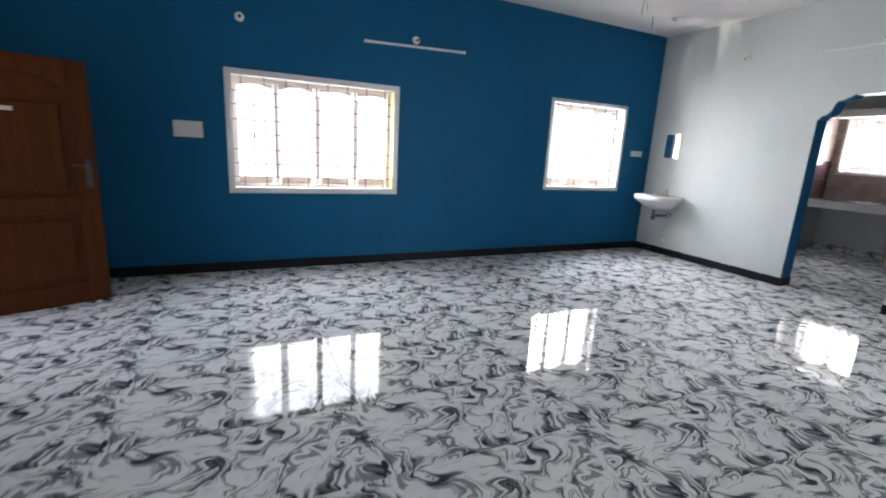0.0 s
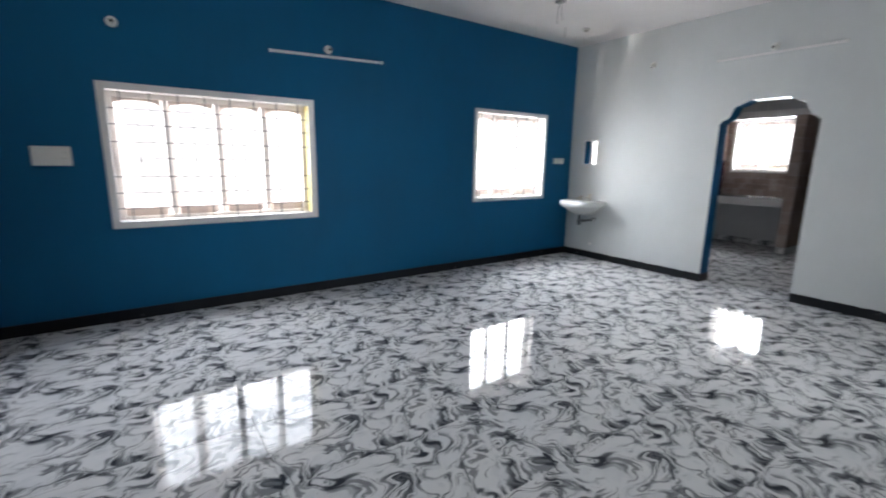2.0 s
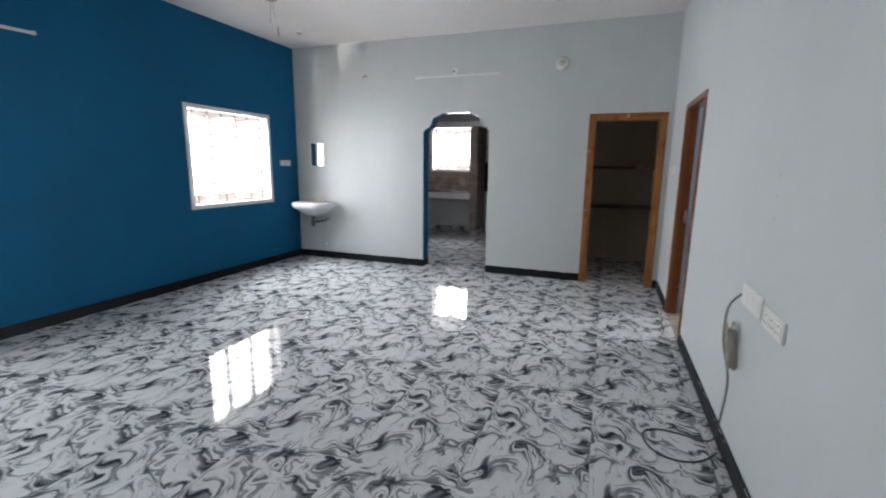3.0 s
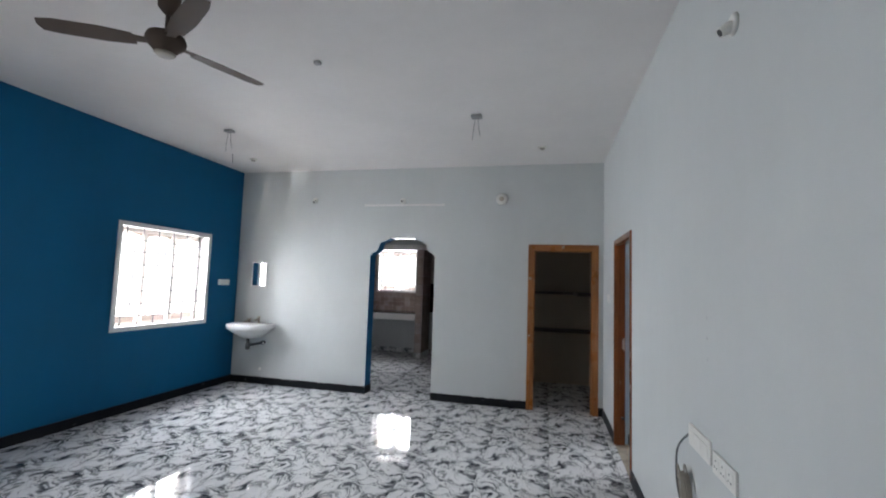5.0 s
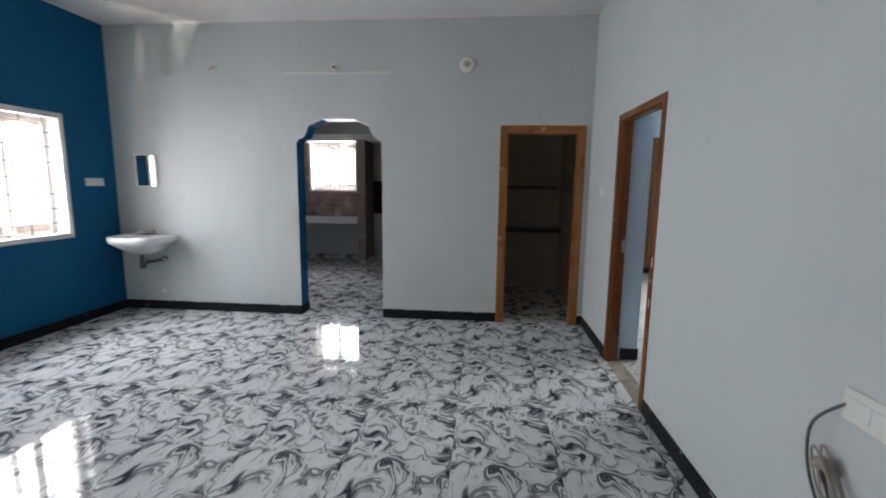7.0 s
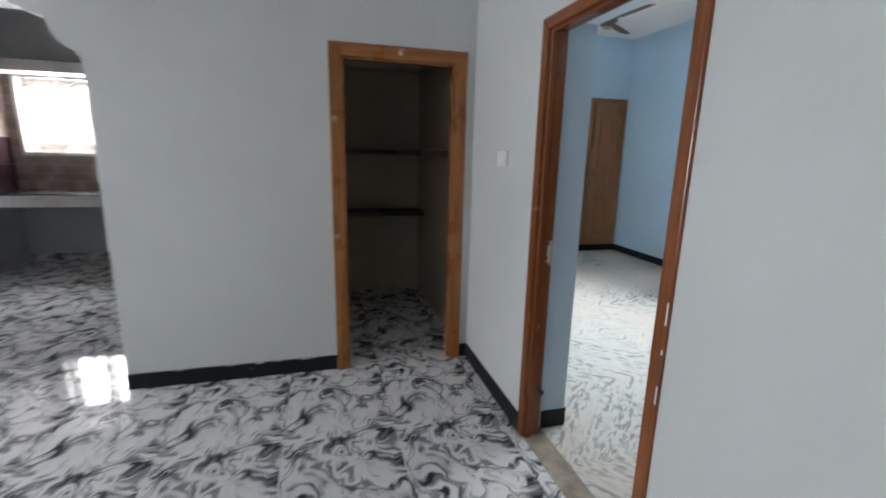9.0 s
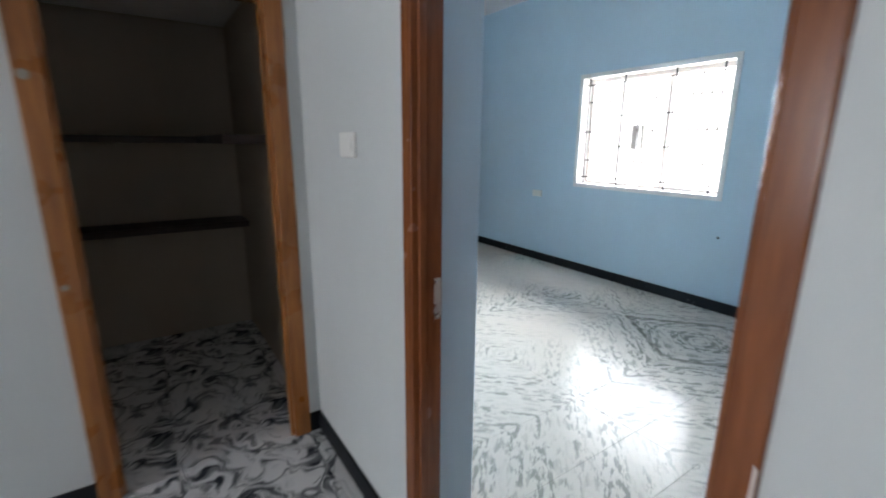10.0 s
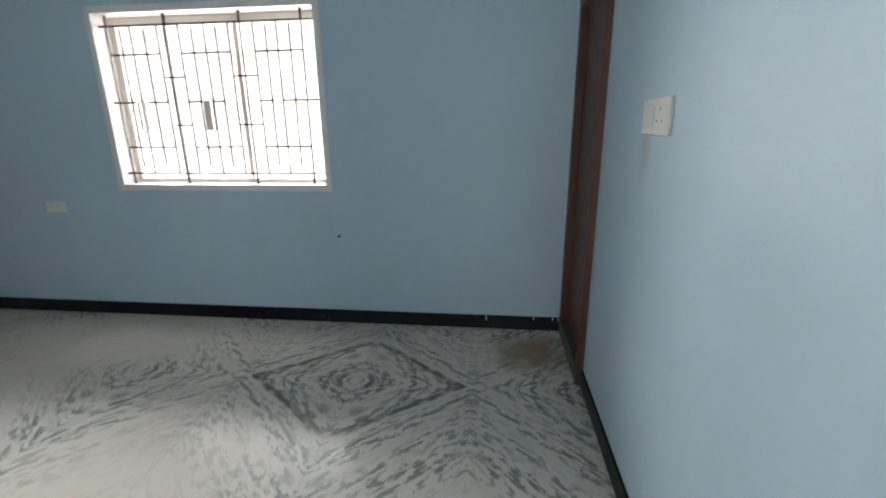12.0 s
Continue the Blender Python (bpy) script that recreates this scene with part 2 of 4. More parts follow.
# damp mark where the basin drains
mark_on(GREY, (0.46, 0.0, 0.40), (5.5, 20, 3.2), (0.44, 0.45, 0.44), 0.35, 0.15, 0.6, 0.5, 9.0)
CEIL = wall_paint("white_ceiling_paint", (0.78, 0.755, 0.74), 0.75, 0.03, (0.6, 0.58, 0.56), 0.15)
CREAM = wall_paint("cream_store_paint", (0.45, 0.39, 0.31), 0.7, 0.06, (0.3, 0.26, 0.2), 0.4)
KGREY = wall_paint("kitchen_grey_paint", (0.54, 0.55, 0.555), 0.65, 0.05, (0.3, 0.3, 0.3), 0.3)
OUTER = wall_paint("outer_wall_paint", (0.75, 0.73, 0.70), 0.8, 0.05)
WHITE = plain("white_gloss_paint", (0.78, 0.76, 0.75), 0.4, 0, 0.04)
SKIRT = wall_paint("black_granite_skirting", (0.009, 0.010, 0.013), 0.5, 0.1, (0.25, 0.26, 0.27), 0.6, 0.25)
TILE = swirl_tile("swirl_porcelain")
MARBLE = book_marble("book_matched_marble")
TEAK = wood("orange_teak_varnish", (0.17, 0.057, 0.014), (0.37, 0.142, 0.037), 0.28)
TEAK_X = wood("orange_teak_varnish_across", (0.17, 0.057, 0.014), (0.37, 0.142, 0.037), 0.28, "x")
ROSE = wood("red_brown_varnish", (0.135, 0.040, 0.013), (0.26, 0.085, 0.029), 0.22)
ROSE_Y = wood("red_brown_varnish_across", (0.135, 0.040, 0.013), (0.26, 0.085, 0.029), 0.22, "y")
LEAF = wood("chestnut_door_skin", (0.10, 0.032, 0.015), (0.155, 0.052, 0.025), 0.3, "z")
MAIN = wood("polished_teak_door", (0.057, 0.014, 0.0023), (0.105, 0.029, 0.0055), 0.34, "z", 0.15)
CUPB = wood("honey_brown_cupboard_wood", (0.17, 0.068, 0.026), (0.29, 0.122, 0.048), 0.42, "z")
BATH = plain("dark_brown_door_paint", (0.115, 0.044, 0.027), 0.5, 0, 0.15)
SLAB = plain("dark_stone_shelf", (0.045, 0.028, 0.022), 0.5, 0, 0.3)
CERAMIC = plain("white_ceramic", (0.80, 0.80, 0.79), 0.12, 0, 0.03)
STEEL = plain("brushed_steel", (0.62, 0.62, 0.60), 0.28, 1.0, 0.08)
BRONZE = plain("dark_bronze", (0.10, 0.09, 0.085), 0.35, 0.9, 0.2)
PLASTIC = plain("white_switch_plastic", (0.78, 0.77, 0.73), 0.35, 0, 0.03)
GREYPL = plain("grey_plastic", (0.30, 0.30, 0.30), 0.4, 0, 0.1)
DARKPL = plain("dark_grey_plastic", (0.09, 0.095, 0.10), 0.4, 0, 0.2)
BLACK = plain("black_plastic", (0.02, 0.02, 0.02), 0.4)
# hall and kitchen grille iron, lightened to put the windows' glare into its colour
GLAREIRON = plain("glare_pale_iron", (0.15, 0.142, 0.14), 0.5, 0, 0.15)
IRON = plain("grey_painted_iron", (0.05, 0.047, 0.047), 0.5, 0, 0.2)
FRAMEW = plain("pinkish_cream_window_wood", (0.83, 0.76, 0.71), 0.5, 0, 0.06)
FANB = plain("brown_fan_enamel", (0.06, 0.038, 0.026), 0.7, 0.0, 0.15)
TAPM = plain("beige_tap_plastic", (0.46, 0.40, 0.32), 0.35)
CABLE = plain("beige_grey_cable", (0.34, 0.31, 0.26), 0.5)
COPPER = plain("dark_wire", (0.06, 0.05, 0.05), 0.5)
BEIGE = plain("beige_brown_wall_tile", (0.31, 0.245, 0.215), 0.12, 0, 0.25, 5)
MAROON = plain("maroon_wall_tile", (0.050, 0.026, 0.030), 0.15, 0, 0.25, 5)
GRANITE = plain("black_granite_counter", (0.03, 0.03, 0.032), 0.15, 0, 0.4, 40)
CEMENT = plain("bare_cement", (0.30, 0.26, 0.20), 0.85, 0, 0.4, 9)
GROUND = plain("dusty_concrete_yard", (0.42, 0.40, 0.36), 0.9, 0, 0.2, 1.5)
mirror_m, _, _, _ = material("silvered_glass", 0.02, 1.0, (0.86, 0.88, 0.88))
YELLOW = plain("yellow_edge_tape", (0.78, 0.70, 0.32), 0.5)
SASH = plain("pink_brown_sash_wood", (0.66, 0.54, 0.47), 0.5, 0, 0.1)


# ---- mesh helpers ----
def box(bm, x0, x1, y0, y1, z0, z1, mat=0, m=None):
    v = [bm.verts.new((x, y, z)) for z in (z0, z1) for y in (y0, y1) for x in (x0, x1)]
    if m is not None:
        for w in v:
            w.co = m @ w.co
    fs = []
    for i in ((0, 2, 3, 1), (4, 5, 7, 6), (0, 1, 5, 4), (2, 6, 7, 3), (0, 4, 6, 2), (1, 3, 7, 5)):
        f = bm.faces.new([v[j] for j in i])
        f.material_index = mat
        fs.append(f)
    return fs


def tube(bm, a, b, r0, r1=None, seg=10, caps=True):
    """A round bar from a to b."""
    a, b, r1 = Vector(a), Vector(b), r0 if r1 is None else r1
    q = (b - a).to_track_quat("Z", "Y").to_matrix()
    rings = []
    for c, r in ((a, r0), (b, r1)):
        rings.append([bm.verts.new(c + q @ Vector((math.cos(t) * r, math.sin(t) * r, 0))) for t in (2 * math.pi * k / seg for k in range(seg))])
    for k in range(seg):
        f = bm.faces.new((rings[0][k], rings[0][(k + 1) % seg], rings[1][(k + 1) % seg], rings[1][k]))
        f.smooth = True
    if caps:
        bm.faces.new(rings[0][::-1])
        bm.faces.new(rings[1])


def lathe(bm, profile, m=None, seg=28):
    """Turns (radius, height) pairs round the z axis."""
    rings = []
    for r, z in profile:
        ring = []
        for k in range(seg):
            t = 2 * math.pi * k / seg
            co = Vector((r * math.cos(t), r * math.sin(t), z))
            ring.append(bm.verts.new(m @ co if m is not None else co))
        rings.append(ring)
    for a, b in zip(rings, rings[1:]):
        for k in range(seg):
            f = bm.faces.new((a[k], a[(k + 1) % seg], b[(k + 1) % seg], b[k]))
            f.smooth = True
    bm.faces.new(rings[0][::-1])
    bm.faces.new(rings[-1])


def extrude_profile(bm, pts, d0, d1, place):
    """A prism from a polygon of (u, v) pairs; place(u, v, d) gives its points."""
    a = [bm.verts.new(place(u, v, d0)) for u, v in pts]
    b = [bm.verts.new(place(u, v, d1)) for u, v in pts]
    n = len(pts)
    bm.faces.new(a[::-1])
    bm.faces.new(b)
    for k in range(n):
        bm.faces.new((a[k], a[(k + 1) % n], b[(k + 1) % n], b[k]))


def finish(name, bm, mats, bevel=0.0, m=None):
    bmesh.ops.recalc_face_normals(bm, faces=bm.faces[:])
    me = bpy.data.meshes.new(name)
    bm.to_mesh(me)
    bm.free()
    for mt in mats if isinstance(mats, (list, tuple)) else [mats]:
        me.materials.append(mt)
    ob = new(name, me)
    if m is not None:
        ob.matrix_world = m
    if bevel:
        mod = ob.modifiers.new("bevel", "BEVEL")
        mod.width, mod.segments, mod.limit_method, mod.angle_limit = bevel, 2, "ANGLE", radians(40)
    return ob


def part(name, bm, mat, parent, label="", bevel=0.0):
    """One mesh under a thing or a part, in that thing's own space."""
    ob = finish(name, bm, mat, bevel)
    ob.parent = parent
    if label:
        ob["label"] = label
    return ob


def thing(name, m, label, category, group="", kind=""):
    ob = new(name)
    ob.empty_display_size = 0.1
    ob.matrix_world = m
    return tagged(ob, label, category, group, kind)


def block(name, dims, mat, parent, label="", bevel=0.003):
    bm = bmesh.new()
    box(bm, *dims)
    return part(name, bm, mat, parent, label, bevel)


def structure(name, bm, mats, label, category, bevel=0.0):
    return tagged(finish(name, bm, mats, bevel), label, category, "", "structure")


def cable(name, pts, r, mat, parent=None, cyclic=False):
    cu = bpy.data.curves.new(name, "CURVE")
    cu.dimensions, cu.bevel_depth, cu.bevel_resolution, cu.resolution_u = "3D", r, 2, 6
    sp = cu.splines.new("NURBS")
    sp.points.add(len(pts) - 1)
    for p, co in zip(sp.points, pts):
        p.co = (*co, 1)
    sp.use_endpoint_u, sp.order_u, sp.use_cyclic_u = True, 4, cyclic
    cu.materials.append(mat)
    ob = new(name, cu)
    ob.parent = parent
    return ob


# ---- the plan ----
H = 3.158                     # ceiling
XR, XB = 5.272, 5.54          # wall between hall and bedroom
YN = -7.82                    # near wall of the hall
YF = 0.2                      # back of the far wall
XW, YR, YC = 8.79, -1.85, 3.14   # bedroom: window wall, right-hand wall, cupboard front
YD = -1.870                   # hinge side of the bedroom doorway
KX, KY, KR = 0.68, 3.75, 4.1   # kitchen: left wall, window wall, store partition
SY = 1.74                     # store: back wall
W1 = (-5.86, -4.18, 0.885, 1.985)
W2 = (-1.925, -0.64, 0.955, 2.085)
KW = (0.825, 1.695, 1.37, 2.235)
BW = (-0.18, 1.345, 1.03, 2.155)


def wall_with_holes(bm, axis, a0, a1, d0, d1, holes, z1=H, mats=(0, 0, 0)):
    """Blocks along one axis with rectangular holes (a0, a1, z0, z1); mats: the face at d0, at d1, and the reveals."""
    def put(p0, p1, q0, q1):
        if p1 - p0 < 1e-4 or q1 - q0 < 1e-4:
            return
        dims = (p0, p1, d0, d1, q0, q1) if axis == "x" else (d0, d1, p0, p1, q0, q1)
        fs = box(bm, *dims)
        for k, f in enumerate(fs):
            side = {"x": {2: 0, 3: 1}, "y": {4: 0, 5: 1}}[axis].get(k, 2)
            f.material_index = mats[side]
    at = a0
    for h0, h1, q0, q1 in sorted(holes):
        put(at, h0, 0, z1)
        put(h0, h1, 0, q0)
        put(h0, h1, q1, z1)
        at = h1
    put(at, a1, 0, z1)


# blue window wall of the hall
bm = bmesh.new()
wall_with_holes(bm, "y", YN - 0.23, 0, -0.23, 0, [W1, W2], mats=(1, 0, 2))
structure("wall_west", bm, [BLUE, OUTER, WHITE], "deep blue painted hall wall with two barred windows", "wall")

# far wall with the stepped arch and the store doorway
AC, AH = 2.618, 0.472
arch = [(AH, 0.0), (AH, 1.925), (0.452, 1.930), (0.44, 1.956), (0.405, 1.966), (0.378, 1.985), (0.36, 2.01), (0.348, 2.045),
        (0.338, 2.078), (0.322, 2.104), (0.30, 2.110), (0.262, 2.122), (0.225, 2.142), (0.20, 2.150), (0.192, 2.152), (0.188, 2.168)]
bm = bmesh.new()
wall_with_holes(bm, "x", -0.23, XR, 0, YF, [(AC - AH, AC + AH, 0, 2.30), (4.344, 5.213, 0, 2.10)], mats=(0, 1, 2))
prof = [(AC - u, z) for u, z in arch[1:]] + [(AC + u, z) for u, z in arch[:0:-1]]
for (u0, z0), (u1, z1) in zip(prof, prof[1:]):
    if abs(u1 - u0) < 1e-4:
        continue
    v = [bm.verts.new((u, d, z)) for d in (0, YF) for u, z in ((u0, z0), (u1, z1), (u1, 2.30), (u0, 2.30))]
    for k, (i, mt) in enumerate((((0, 1, 2, 3), 0), ((4, 7, 6, 5), 1), ((0, 4, 5, 1), 2 if u1 < AC - 0.17 else 3))):
        bm.faces.new([v[j] for j in i]).material_index = mt
structure("wall_north", bm, [GREY, KGREY, BLUE, WHITE], "pale grey hall wall with stepped arch edged in blue", "wall")

# wall between hall and bedroom
bm = bmesh.new()
wall_with_holes(bm, "y", YN - 0.23, YC + 0.62, XR, XB, [(YD, -0.935, 0, 2.06)], mats=(0, 1, 1))
structure("wall_east", bm, [GREY, SKYBLUE], "pale grey hall wall with the bedroom doorway", "wall")

# near wall with the main doorway
bm = bmesh.new()
wall_with_holes(bm, "x", -0.23, XR, YN - 0.23, YN, [(0.98, 2.02, 0, 2.12)], mats=(1, 0, 0))
structure("wall_south", bm, [GREY, OUTER], "pale grey hall wall with the main doorway", "wall")

# kitchen and store walls
bm = bmesh.new()
wall_with_holes(bm, "y", YF, KY, KX - 0.23, KX, [], 2.262, mats=(1, 0, 0))
wall_with_holes(bm, "y", YF, KY + 0.23, -0.23, 0.0, [], mats=(1, 0, 0))
structure("wall_kitchen_west", bm, [KGREY, OUTER], "grey painted kitchen wall with tiled dado", "wall")
bm = bmesh.new()
wall_with_holes(bm, "x", 0.0, XR, KY, KY + 0.23, [KW], mats=(0, 1, 2))
structure("wall_kitchen_north", bm, [KGREY, OUTER, WHITE], "grey painted kitchen window wall", "wall")
bm = bmesh.new()
wall_with_holes(bm, "y", YF, SY + 0.12, KR, KR + 0.12, [], mats=(0, 1, 0))
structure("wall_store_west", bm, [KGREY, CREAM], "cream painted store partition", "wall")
bm = bmesh.new()
wall_with_holes(bm, "x", KR + 0.12, XR - 0.004, SY, SY + 0.12, [], mats=(1, 0, 0))
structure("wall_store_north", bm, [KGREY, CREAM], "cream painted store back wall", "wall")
bm = bmesh.new()
box(bm, XR - 0.004, XR - 0.0005, YF, SY, 0, H - 0.002)
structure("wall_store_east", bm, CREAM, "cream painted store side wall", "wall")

# bedroom walls
bm = bmesh.new()
wall_with_holes(bm, "y", YR - 0.2, YC + 0.62, XW, XW + 0.23, [BW], mats=(0, 1, 2))
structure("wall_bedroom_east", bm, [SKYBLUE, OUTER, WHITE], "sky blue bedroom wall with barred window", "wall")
bm = bmesh.new()
wall_with_holes(bm, "x", XB, XW, YR - 0.2, YR, [(8.09, 8.784, 0, 2.13)], mats=(1, 0, 0))
structure("wall_bedroom_south", bm, [SKYBLUE, OUTER], "sky blue bedroom wall with bathroom doorway", "wall")
bm = bmesh.new()
box(bm, XB, XW, YC, YC + 0.12, 2.315, H)
box(bm, XB, XW, YC + 0.50, YC + 0.62, 0, 2.315)
box(bm, XB, 5.79, YC, YC + 0.12, 0, 2.315)
structure("wall_bedroom_north", bm, SKYBLUE, "sky blue bedroom wall over the built-in cupboard", "wall")

bm = bmesh.new()
box(bm, -0.5, XW + 0.9, YN - 0.9, KY + 0.9, H, H + 0.15)
structure("ceiling", bm, CEIL, "flat white painted ceiling", "ceiling")


# skirting
def skirting(name, runs, label):
    bm = bmesh.new()
    for x0, x1, y0, y1 in runs:
        box(bm, x0, x1, y0, y1, 0.0, 0.1)
    return structure(name, bm, SKIRT, label, "skirting", 0.002)


T = 0.012
skirting("baseboard_west", [(0, T, YN + T, -T)], "black granite skirting along the blue wall")
north_skirt = skirting("baseboard_north", [(0, AC - AH, -T, 0), (AC - AH, AC - AH + T, -T, YF), (AC + AH, 4.344, -T, 0), (5.213, XR - T, -T, 0)], "black granite skirting along the grey wall")
east_skirt = skirting("baseboard_east", [(XR - T, XR, -0.935, 0), (XR - T, XR, YN + T, YD)], "black granite skirting beside the bedroom door")
skirting("baseboard_south", [(0, 0.98, YN, YN + T), (2.02, XR, YN, YN + T)], "black granite skirting beside the main door")
bed_skirt = skirting("baseboard_bedroom_east", [(XW - T, XW, YR + T, YC)], "black granite skirting under the bedroom window")
for run in (north_skirt, east_skirt):
    rnd = random.Random(31)
    for k in range(26):
        u, w = rnd.uniform(0.05, 4.2), rnd.uniform(0.008, 0.07)
        lo = 0.1 - rnd.uniform(0.002, 0.006)
        if run is north_skirt:
            if 2.05 < u < 3.2:
                continue
            dims = (u, u + w, -T - 0.0012, -T, lo, 0.1015)
        else:
            dims = (XR - T - 0.0012, XR - T, YD - 0.05 - u - w, YD - 0.05 - u, lo, 0.1015)
        block("paint_smear", dims, GREY, run, "pale paint smear on the top edge", 0)
rnd = random.Random(12)
for k in (0, 1, 2, 4, 7):
    y, w = YR + 0.03 + 0.03 * k * k * 0.35 + rnd.uniform(0, 0.02), rnd.uniform(0.003, 0.012)
    block("paint_drip", (XW - T - 0.0012, XW - T, y, y + w, rnd.uniform(0.06, 0.09), 0.0985), WHITE, bed_skirt, "white paint drip", 0)
skirting("baseboard_bedroom_south", [(XB, 8.09, YR, YR + T)], "black granite skirting along the bedroom wall")
skirting("baseboard_bedroom_west", [(XB, XB + T, -0.935, YC), (5.40, XB, -0.935 - T, -0.935)], "black granite skirting by the bedroom door reveal")
skirting("baseboard_bedroom_north", [(XB, XW - T, YC - T, YC)], "black granite plinth under the cupboard")

# grounds and floors
bm = bmesh.new()
box(bm, -300, 300, -300, 300, -0.7, -0.45)
structure("ground", bm, GROUND, "dusty concrete ground outside", "ground")
bm = bmesh.new()
box(bm, -0.23, XW + 0.23, YN - 0.6, KY + 0.23, -0.45, -0.012)
structure("floor_slab", bm, CEMENT, "cement floor slab under the tiles", "floor")
bm = bmesh.new()
box(bm, XR, 5.40, YD, -0.935, -0.012, -0.003)
box(bm, 4.344, 5.213, 0.0, 0.004, -0.012, -0.004)
structure("threshold", bm, CEMENT, "rough cement strip under the bedroom door", "threshold")

# ---- doors and their frames ----
def door_frame(name, axis, a0, a1, d0, d1, top, face, mat_up, mat_over, label):
    """Two posts and a head with a rebate step on the room side."""
    root = thing(name, pose(0, 0, 0), label, "door frame", "", "structure")
    step = 0.012

    def put(nm, pts, mat):
        bm = bmesh.new()
        extrude_profile(bm, pts, d0, d1, (lambda u, v, d: (u, d, v)) if axis == "x" else (lambda u, v, d: (d, u, v)))
        return part(nm, bm, mat, root, "", 0.005)
    # mitred at the upper corners
    put("post", [(a0, 0), (a0 + face, 0), (a0 + face, top - face), (a0, top)], mat_up)
    put("post", [(a1 - face, 0), (a1, 0), (a1, top), (a1 - face, top - face)], mat_up)
    put("head", [(a0, top), (a0 + face, top - face), (a1 - face, top - face), (a1, top)], mat_over)
    # stop bead inside the rebate
    mid = d0 + (d1 - d0) * 0.45
    for nm, p0, p1, q0, q1, mt in (("stop", a0 + face, a0 + face + step, 0, top - face, mat_up), ("stop", a1 - face - step, a1 - face, 0, top - face, mat_up),
                                   ("stop", a0 + face + step, a1 - face - step, top - face - step, top - face, mat_over)):
        bm = bmesh.new()
        dims = (p0, p1, d0 + 0.02, mid, q0, q1) if axis == "x" else (d0 + 0.02, mid, p0, p1, q0, q1)
        box(bm, *dims)
        part(nm, bm, mt, root, "", 0.003)
    return root


store_frame = door_frame("door_frame_1", "x", 4.344, 5.213, -0.018, 0.11, 2.098, 0.078, TEAK, TEAK_X, "orange varnished teak store door frame with no door")
bm = bmesh.new()
lathe(bm, [(0.016, 0), (0.016, 0.006), (0.006, 0.02)], pose(4.78, -0.018, 2.06, 90, 0, 0), 14)
box(bm, 4.775, 4.80, -0.024, -0.018, 2.075, 2.083)
part("hook", bm, TAPM, store_frame, "beige plastic hook on the head")
for z, s in ((1.66, 0.018), (0.93, 0.012)):
    bm = bmesh.new()
    lathe(bm, [(s, 0), (s * 0.9, 0.0015)], pose(4.37, -0.018, z, 90, 0, 0), 12)
    part("filler_patch", bm, CABLE, store_frame, "pale filler patch")

bed_frame = door_frame("door_frame_2", "y", YD, -0.935, XR - 0.012, 5.365, 2.058, 0.052, ROSE, ROSE_Y, "red brown varnished bedroom door frame with worn edge")
bm = bmesh.new()
box(bm, 5.336, 5.359, -0.9895, -0.987, 0.93, 1.06)
box(bm, 5.34, 5.354, -0.991, -0.9895, 0.95, 0.975)
box(bm, 5.34, 5.354, -0.991, -0.9895, 1.01, 1.045)
part("strike_plate", bm, STEEL, bed_frame, "scratched steel strike plate")
bm = bmesh.new()
lathe(bm, [(0.009, 0), (0.009, 0.03), (0.014, 0.03), (0.014, 0.045)], pose(5.34, -0.987, 0.27, 90, 0, 0), 12)
part("stopper", bm, BLACK, bed_frame, "black rubber door stopper")
for z0, z1 in ((0.72, 0.78), (0.885, 0.90), (0.98, 1.05)):
    bm = bmesh.new()
    box(bm, XR - 0.0145, XR - 0.012, YD + 0.002, YD + 0.006, z0, z1)
    part("chipped_plaster", bm, FRAMEW, bed_frame, "pale chipped plaster along the edge")

# bedroom door leaf, standing open along the wall
LW = 0.73
bed_leaf = thing("door_2", pose(5.385, YR + 0.062, 0.008, 0, 0, -1.2), "chestnut brown bedroom door standing open along the wall", "door", "", "structure")
bm = bmesh.new()
box(bm, 0, LW, -0.035, 0, 0, 1.985)
part("leaf", bm, LEAF, bed_leaf, "", 0.004)


def strip(bm, pts, w, y0, y1):
    """A flat moulding along (x, z) points on the face of a leaf."""
    for (xa, za), (xb, zb) in zip(pts, pts[1:]):
        d = Vector((xb - xa, 0, zb - za)).normalized()
        n = Vector((-d.z, 0, d.x)) * w / 2
        a, b = Vector((xa, 0, za)), Vector((xb, 0, zb))
        q = [bm.verts.new(Vector((c.x, y, c.z))) for y in (y0, y1) for c in (a - n, b - n, b + n, a + n)]
        for i in ((0, 1, 2, 3), (7, 6, 5, 4), (0, 4, 5, 1), (1, 5, 6, 2), (2, 6, 7, 3), (3, 7, 4, 0)):
            bm.faces.new([q[j] for j in i])


PALE = plain("pale_carved_line", (0.34, 0.20, 0.13), 0.4)
for name, pts in (("carved_line", [(0.63, 1.95), (0.63, 1.115), (0.365, 1.062)]), ("carved_line", [(0.365, 1.062), (0.10, 1.115), (0.10, 1.95)])):
    bm = bmesh.new()
    strip(bm, pts, 0.006, -0.002, 0.0025)
    part(name, bm, PALE, bed_leaf, "pale carved line")
for z in (1.405, 1.435):
    bm = bmesh.new()
    strip(bm, [(0.075, z), (0.655, z)], 0.012, -0.002, 0.003)
    part("carved_band", bm, LEAF, bed_leaf)
bm = bmesh.new()
strip(bm, [(0.26, 0.64), (0.26, 0.975), (0.47, 0.975), (0.47, 0.64), (0.26, 0.64)], 0.012, -0.002, 0.004)
strip(bm, [(0.365, 0.67), (0.44, 0.81), (0.365, 0.945), (0.29, 0.81), (0.365, 0.67)], 0.014, -0.002, 0.006)
